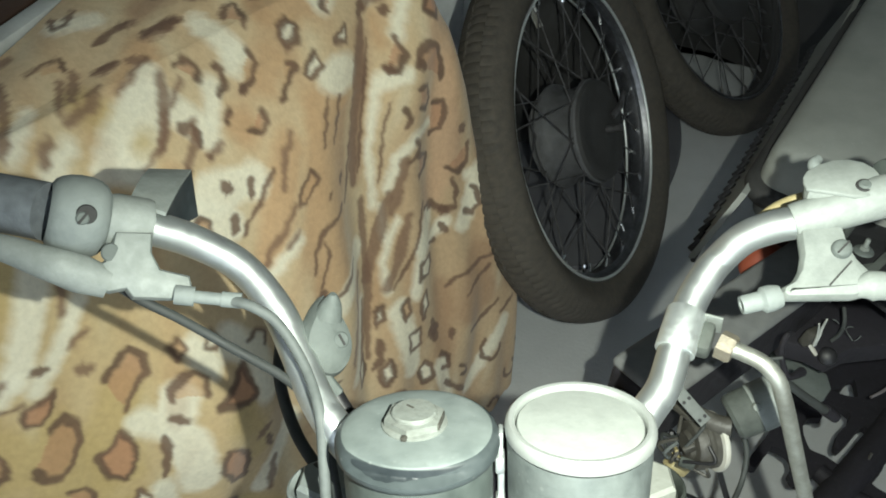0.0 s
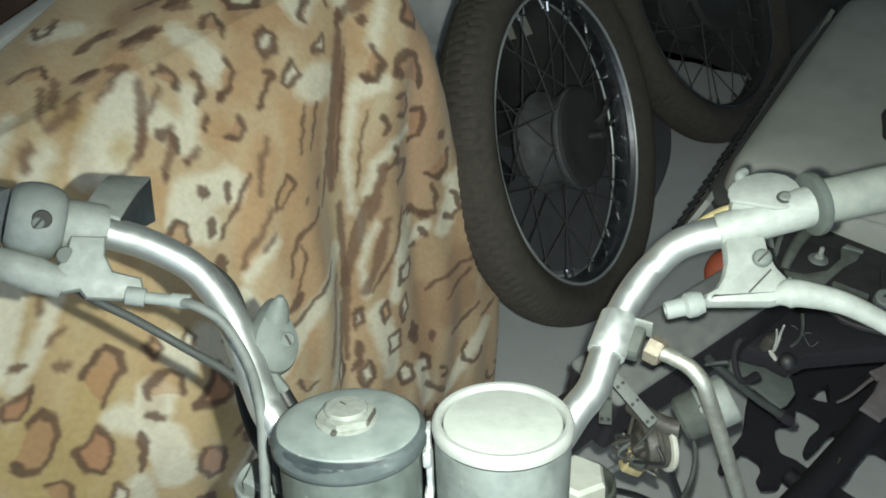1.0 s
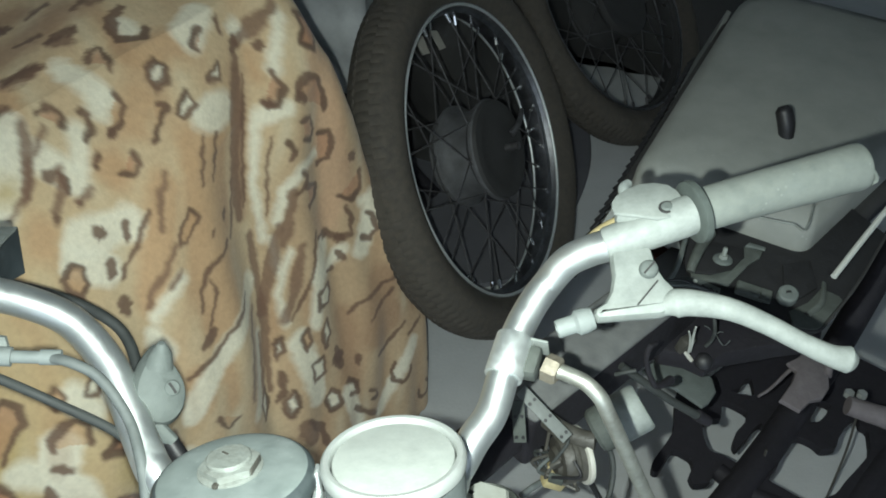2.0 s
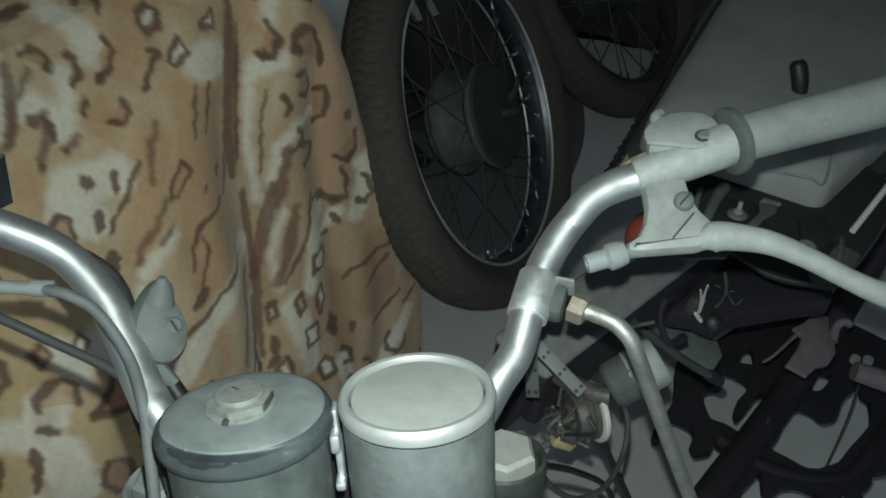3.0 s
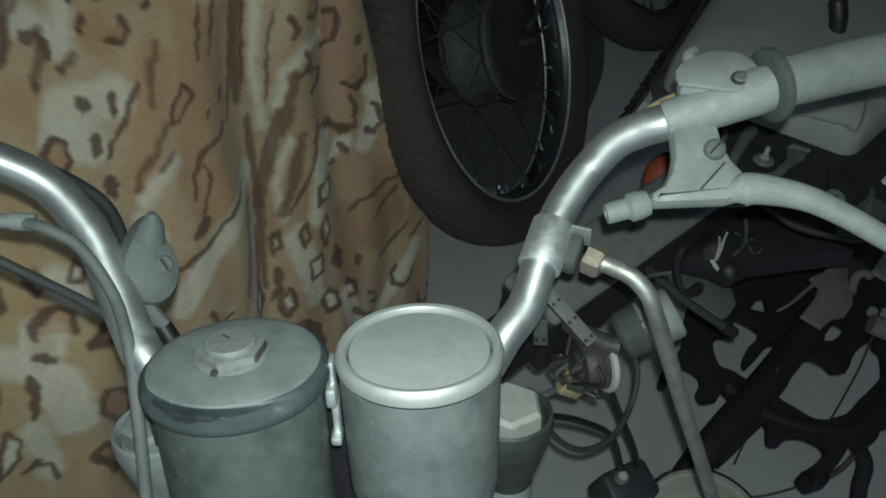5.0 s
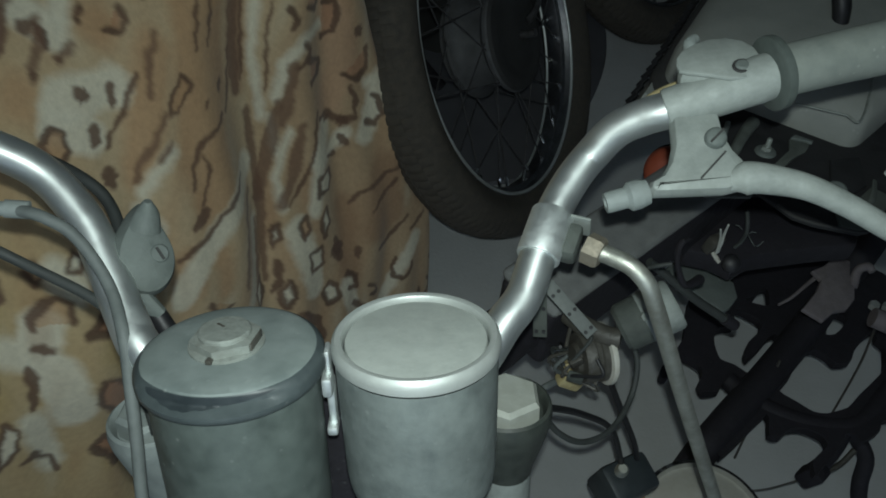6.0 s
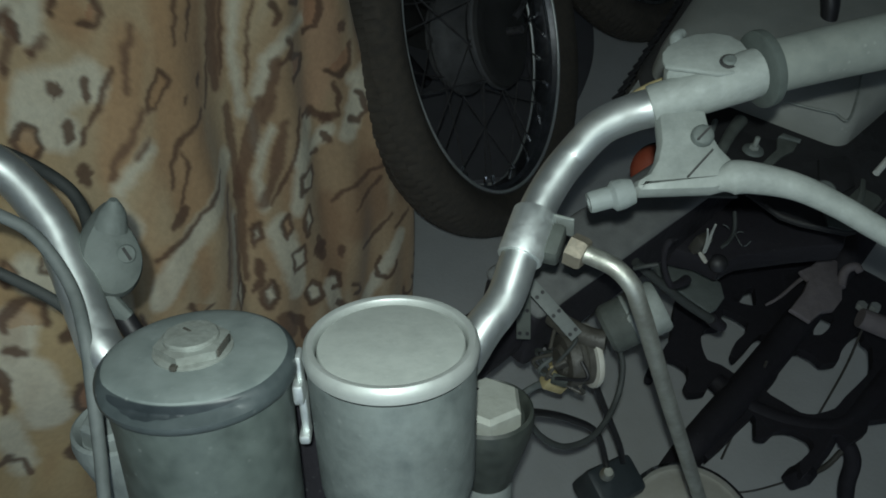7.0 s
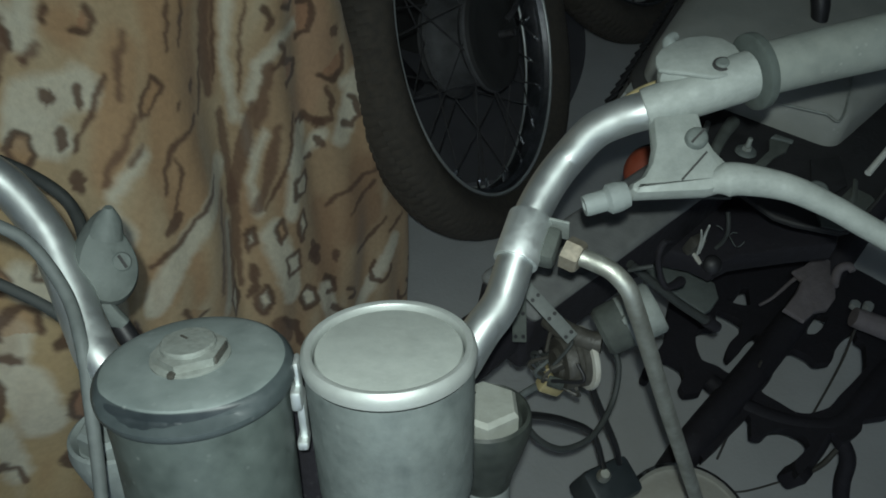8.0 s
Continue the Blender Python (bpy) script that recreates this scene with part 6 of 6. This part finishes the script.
# ---- loose wheels ----
def wheel(rim_mat, lip_mat, spoke_mat, nipple_mat, hub_mat):
    w = thing("wheel", 0, 0, 0, "dusty spoked motorcycle wheel leaning over on the floor", "wheel", "loose wheels")
    R, T = 0.295, 0.238
    # tyre: section about the rim, with blocks cut into the tread
    seg = 512
    sec = [(0.236, 0.020), (0.244, 0.028), (0.256, 0.038), (0.269, 0.0430), (0.2800, 0.0425), (0.2880, 0.0380), (0.2970, 0.0310), (0.3010, 0.027), (0.3050, 0.014), (0.3058, 0.0125), (0.3062, 0.0)]
    sec = sec + [(r, -z) for r, z in sec[-2::-1]]
    bm = bmesh.new()
    rings = []
    for j in range(seg):
        a = 2 * math.pi * j / seg
        row = []
        for i, (r, z) in enumerate(sec):
            k = 0.0
            if 3 <= i <= len(sec) - 4:
                lane = (i // 3) % 2
                k = -0.0018 if (j + 2 * lane) % 4 == 0 else 0.0
                if i in (8, 9, 11, 12):
                    k -= 0.0022 if i in (9, 11) else 0.0
            row.append(bm.verts.new(((r + k) * math.cos(a), (r + k) * math.sin(a), z)))
        rings.append(row)
    for a, b in zip(rings, rings[1:] + rings[:1]):
        for i in range(len(sec) - 1):
            bm.faces.new((a[i], b[i], b[i + 1], a[i + 1]))
    part("tyre", bm, M_TYRE, w, "dusty black ribbed tyre", 30)
    rim = part("rim", lathe([(0.2440, 0.0205), (0.2440, 0.0235), (0.2400, 0.0245), (0.2360, 0.0220), (0.2330, 0.0130), (0.2270, 0.0100), (0.2255, 0.0), (0.2270, -0.0100), (0.2330, -0.0130), (0.2360, -0.0220), (0.2400, -0.0245), (0.2440, -0.0235), (0.2440, -0.0205)], None, 96), rim_mat, w, "dulled chrome rim")
    for z_ in (0.0236, -0.0236):
        part("rim_lip", tube([(0.2365 * math.cos(2 * math.pi * j / 96), 0.2365 * math.sin(2 * math.pi * j / 96), z_) for j in range(96)], 0.0026, 10, closed=True), lip_mat, rim, "", 60)
    hub = part("hub", lathe([(0.0, -0.056), (0.012, -0.056), (0.020, -0.042), (0.072, -0.040), (0.082, -0.037), (0.085, -0.033), (0.084, -0.028), (0.076, -0.023), (0.070, -0.012), (0.070, 0.018), (0.077, 0.024), (0.083, 0.029), (0.083, 0.034), (0.080, 0.038), (0.0, 0.038)], None, 56), hub_mat, w, "large grimy drum hub")
    part("brake_plate", lathe([(0.0815, 0.0365), (0.079, 0.042), (0.064, 0.0445), (0.060, 0.043), (0.030, 0.047), (0.014, 0.050), (0.0, 0.050)], None, 48), M_TRIM, hub, "dark brake plate")
    part("axle", lathe([(0.0, 0.074), (0.006, 0.074), (0.006, 0.048), (0.0, 0.048)], None, 16), M_SPOKE, hub, "")
    part("brake_arm", tube([(0.036, -0.010, 0.047), (0.060, -0.014, 0.054), (0.094, -0.018, 0.052)], [0.006, 0.005, 0.004], 10, 5), M_SPOKE, hub, "")
    part("sprocket_carrier", lathe([(0.030, -0.044), (0.070, -0.044), (0.074, -0.046), (0.074, -0.049), (0.030, -0.050)], None, 40), M_HUB, hub, "")
    n = 36
    for k in range(n):
        a = 2 * math.pi * k / n
        side = 1 if k % 2 else -1
        turn = 0.62 if (k // 2) % 2 else -0.62
        h = Vector((0.080 * math.cos(a + turn), 0.080 * math.sin(a + turn), 0.032 * side))
        e = Vector((0.2275 * math.cos(a), 0.2275 * math.sin(a), 0.004 * side))
        sp_ = part("spoke", tube([h, e], 0.0013, 6, smooth=False), spoke_mat, w)
        d_ = (h - e).normalized()
        part("nipple", tube([e, e + d_ * 0.016], 0.0031, 8, smooth=False), nipple_mat, sp_)
    return w


def wheel_pose(c, az, el, spin=0.0):
    a, e = radians(az), radians(el)
    n = Vector((math.cos(e) * math.cos(a), math.cos(e) * math.sin(a), math.sin(e)))
    x = Vector((0, 0, 1)).cross(n).normalized()
    m_ = Matrix((x, n.cross(x), n)).transposed().to_4x4()
    m_.translation = c
    return m_ @ Matrix.Rotation(spin, 4, "Z")


w1 = wheel(M_RIMW, M_CHROME, M_SPOKE, M_BRIGHT, M_HUB)
w1.matrix_basis = wheel_pose((0.2020, 1.089, 0.2880), -24.0, 26.0, 0.3)
w2 = wheel(M_TRIM, M_RIMW, M_SPOKE, M_SPOKE, M_TRIM)
w2.matrix_basis = wheel_pose((0.520, 1.615, 0.2600), -34.0, 39.0, 1.1)
tagged(w2, "dusty spoked motorcycle wheel with a dark rim, leaning behind another")

# ---- dark sheet added to darken the floor seen through the first wheel ----
def floor_darkener():
    ob = thing("floor_darkener", 0.24, 1.46, 0.0, "dark sheet added on the floor to darken the view through the wheel", "tarpaulin")
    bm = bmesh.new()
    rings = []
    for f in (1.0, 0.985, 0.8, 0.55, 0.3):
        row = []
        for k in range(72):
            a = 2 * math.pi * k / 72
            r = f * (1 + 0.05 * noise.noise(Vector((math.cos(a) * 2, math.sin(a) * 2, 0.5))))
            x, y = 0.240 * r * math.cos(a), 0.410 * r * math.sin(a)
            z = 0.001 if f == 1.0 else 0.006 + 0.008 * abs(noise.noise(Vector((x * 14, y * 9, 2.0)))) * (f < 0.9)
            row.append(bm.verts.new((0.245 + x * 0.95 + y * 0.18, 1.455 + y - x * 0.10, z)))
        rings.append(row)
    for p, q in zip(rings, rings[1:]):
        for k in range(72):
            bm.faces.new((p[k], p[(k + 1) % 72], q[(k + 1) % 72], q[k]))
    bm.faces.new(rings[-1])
    part("sheet", bm, M_DARKFLOOR, ob)


floor_darkener()

# ---- side lamp under the seat's corner, and a headlamp on the floor ----
rm = at_pose((0.3385, 0.6185, 0.4690), (-0.50, -0.66, 0.56))
lamp = bike_part("side_lamp", lathe([(0.0, 0.026), (0.010, 0.0250), (0.018, 0.0215), (0.0232, 0.015), (0.0252, 0.006), (0.0250, -0.004)], rm, 40), M_RED, "round orange-red plastic lamp under the seat")
bike_part("lamp_base", lathe([(0.0, -0.020), (0.022, -0.018), (0.0262, -0.010), (0.0268, -0.004), (0.0245, -0.003)], rm, 40), M_TRIM, "", lamp)
# extra body to the right, coloured dark as the lamp's side in shade
bike_part("lamp_shaded_side", tube([(0.3400, 0.6230, 0.4640), (0.3560, 0.6330, 0.4660), (0.3700, 0.6400, 0.4680)], [0.0240, 0.0235, 0.0200], 24, 6), M_REDSHADE, "shaded side of the red lamp, coloured darker", lamp)
bike_part("lamp_stalk", tube([(0.332, 0.628, 0.458), (0.350, 0.640, 0.462), (0.380, 0.650, 0.470)], 0.007, 12, 6), M_FRAME, "", lamp)

head = thing("headlamp", 0.387, 0.372, 0.0, "round cream headlamp with a chrome rim lying face up", "headlamp")
hm = pose(0.387, 0.372, 0.0) @ Matrix.Diagonal((0.85, 0.85, 1.6, 1.0))
part("shell", lathe([(0.0, 0.002), (0.035, 0.002), (0.062, 0.030), (0.076, 0.070), (0.080, 0.100)], hm, 48), M_FRAME, head, "black shell")
part("chrome_rim", lathe([(0.080, 0.098), (0.085, 0.100), (0.086, 0.107), (0.083, 0.114), (0.077, 0.116), (0.074, 0.112)], hm, 56), M_BRIGHT, head, "bright chrome rim")
part("lens", lathe([(0.0, 0.122), (0.030, 0.1205), (0.058, 0.1165), (0.0755, 0.112)], hm, 48), M_WHITE, head, "cream ribbed lens")

# ---- white-edged wooden board beyond the blanket ----
board = thing("wooden_bench", -0.75, 0.75, 0.0, "dark brown wooden bench with a white-painted edge", "bench")
ed = (Vector((-0.362, 0.692, 0)) - Vector((-0.416, 0.535, 0))).normalized()
en = Vector((-ed.y, ed.x, 0))


def bench_piece(name, off, w_, z0, z1, mat, label="", l0=-1.0, l1=1.0):
    o = Vector((-0.389, 0.6135, 0)) + en * (off + w_ / 2) + ed * (l0 + l1) / 2
    m_ = Matrix((ed, en, Vector((0, 0, 1)))).transposed().to_4x4()
    m_.translation = o + Vector((0, 0, (z0 + z1) / 2))
    return part(name, rbox(l1 - l0, w_, z1 - z0, 0.003, m_), mat, board, label)


bench_piece("edge_strip", 0.004, 0.022, 0.690, 0.726, M_STRIP, "white-painted edge strip", -1.0, 0.0)
bench_piece("edge_strip", 0.004, 0.022, 0.690, 0.726, M_STRIP, "white-painted edge strip", 0.004, 0.8)
bench_piece("grey_strip", 0.026, 0.020, 0.660, 0.705, M_FRAMEDUST, "grey strip", -1.0, 0.8)
bench_piece("top", 0.046, 0.500, 0.680, 0.716, M_WOOD, "dark brown wooden top", -1.0, 0.8)
for l in (-0.95, 0.70):
    bench_piece("leg", 0.10, 0.05, 0.0, 0.680, M_WOOD, "", l, l + 0.05)
    bench_piece("leg", 0.44, 0.05, 0.0, 0.680, M_WOOD, "", l, l + 0.05)

# ---- pale sheet, pipe and added dark heaps behind the wheels ----
def heap(name, mat, c, size, seed, label, category, thick=0.0):
    """A rumpled lump that lies on the floor."""
    bm = bmesh.new()
    bmesh.ops.create_icosphere(bm, subdivisions=4, radius=1.0)
    for v in bm.verts:
        q = v.co.copy()
        k = 1 + 0.22 * noise.noise(q * 1.6 + Vector((seed, 0, 0))) + 0.10 * noise.noise(q * 4.5 + Vector((0, seed, 0))) + 0.05 * abs(noise.noise(q * 9 + Vector((0, 0, seed))))
        v.co = Vector((c[0] + q.x * size[0] * k, c[1] + q.y * size[1] * k, max(0.002, c[2] + q.z * size[2] * k)))
    ob = part(name, bm, mat, None, "", 60)
    return tagged(ob, label, category)


# made-up heaps that keep pale floor and wall from showing between the spokes
heap("dark_heap", M_TRIM, (0.20, 1.60, 0.02), (0.20, 0.17, 0.30), 3.0, "dark heap added on the floor to darken the view through the wheel", "cloth")
heap("dark_heap", M_TRIM, (0.74, 2.05, 0.02), (0.34, 0.30, 0.24), 8.0, "dark heap added by the wall to darken the view through a wheel", "cloth")
random.seed(3)
bm = bmesh.new()
bmesh.ops.create_grid(bm, x_segments=30, y_segments=30, size=0.5)
for v in bm.verts:
    x, y = v.co.x, v.co.y
    v.co = Vector((-0.20 + x * 0.42, 1.62 + 0.05 * noise.noise(Vector((x * 3, y * 3, 1))) + 0.02 * noise.noise(Vector((x * 9, y * 7, 4))) + 0.12 * (y - 0.5), 0.30 + y * 0.60))
sheet = part("plastic_sheet", bm, M_SACK, None, "", 60)
so = sheet.modifiers.new("thick", "SOLIDIFY")
so.thickness = 0.003
tagged(sheet, "pale grey plastic sheet standing on the floor", "sheet")
pipe = part("steel_pipe", tube([(-0.14, 1.40, 0.30), (-0.03, 1.37, 0.21), (0.06, 1.34, 0.10), (0.13, 1.32, 0.012)], 0.013, 14, 6), M_FRAME, None, "")
tagged(pipe, "dark steel pipe leaning behind the wheel", "pipe")
for q in ((0.118, 1.47, 0.275), (0.150, 1.46, 0.290)):
    rag = part("paper_scrap", plate([(-0.016, -0.020), (0.010, -0.024), (0.017, 0.012), (-0.008, 0.022)], 0.0012, pose(*q, 50, 10, 20 + q[0] * 300), 0), M_WHITE, None, "", 0)
    tagged(rag, "torn white paper scrap on the dark heap", "paper", "paper scraps")
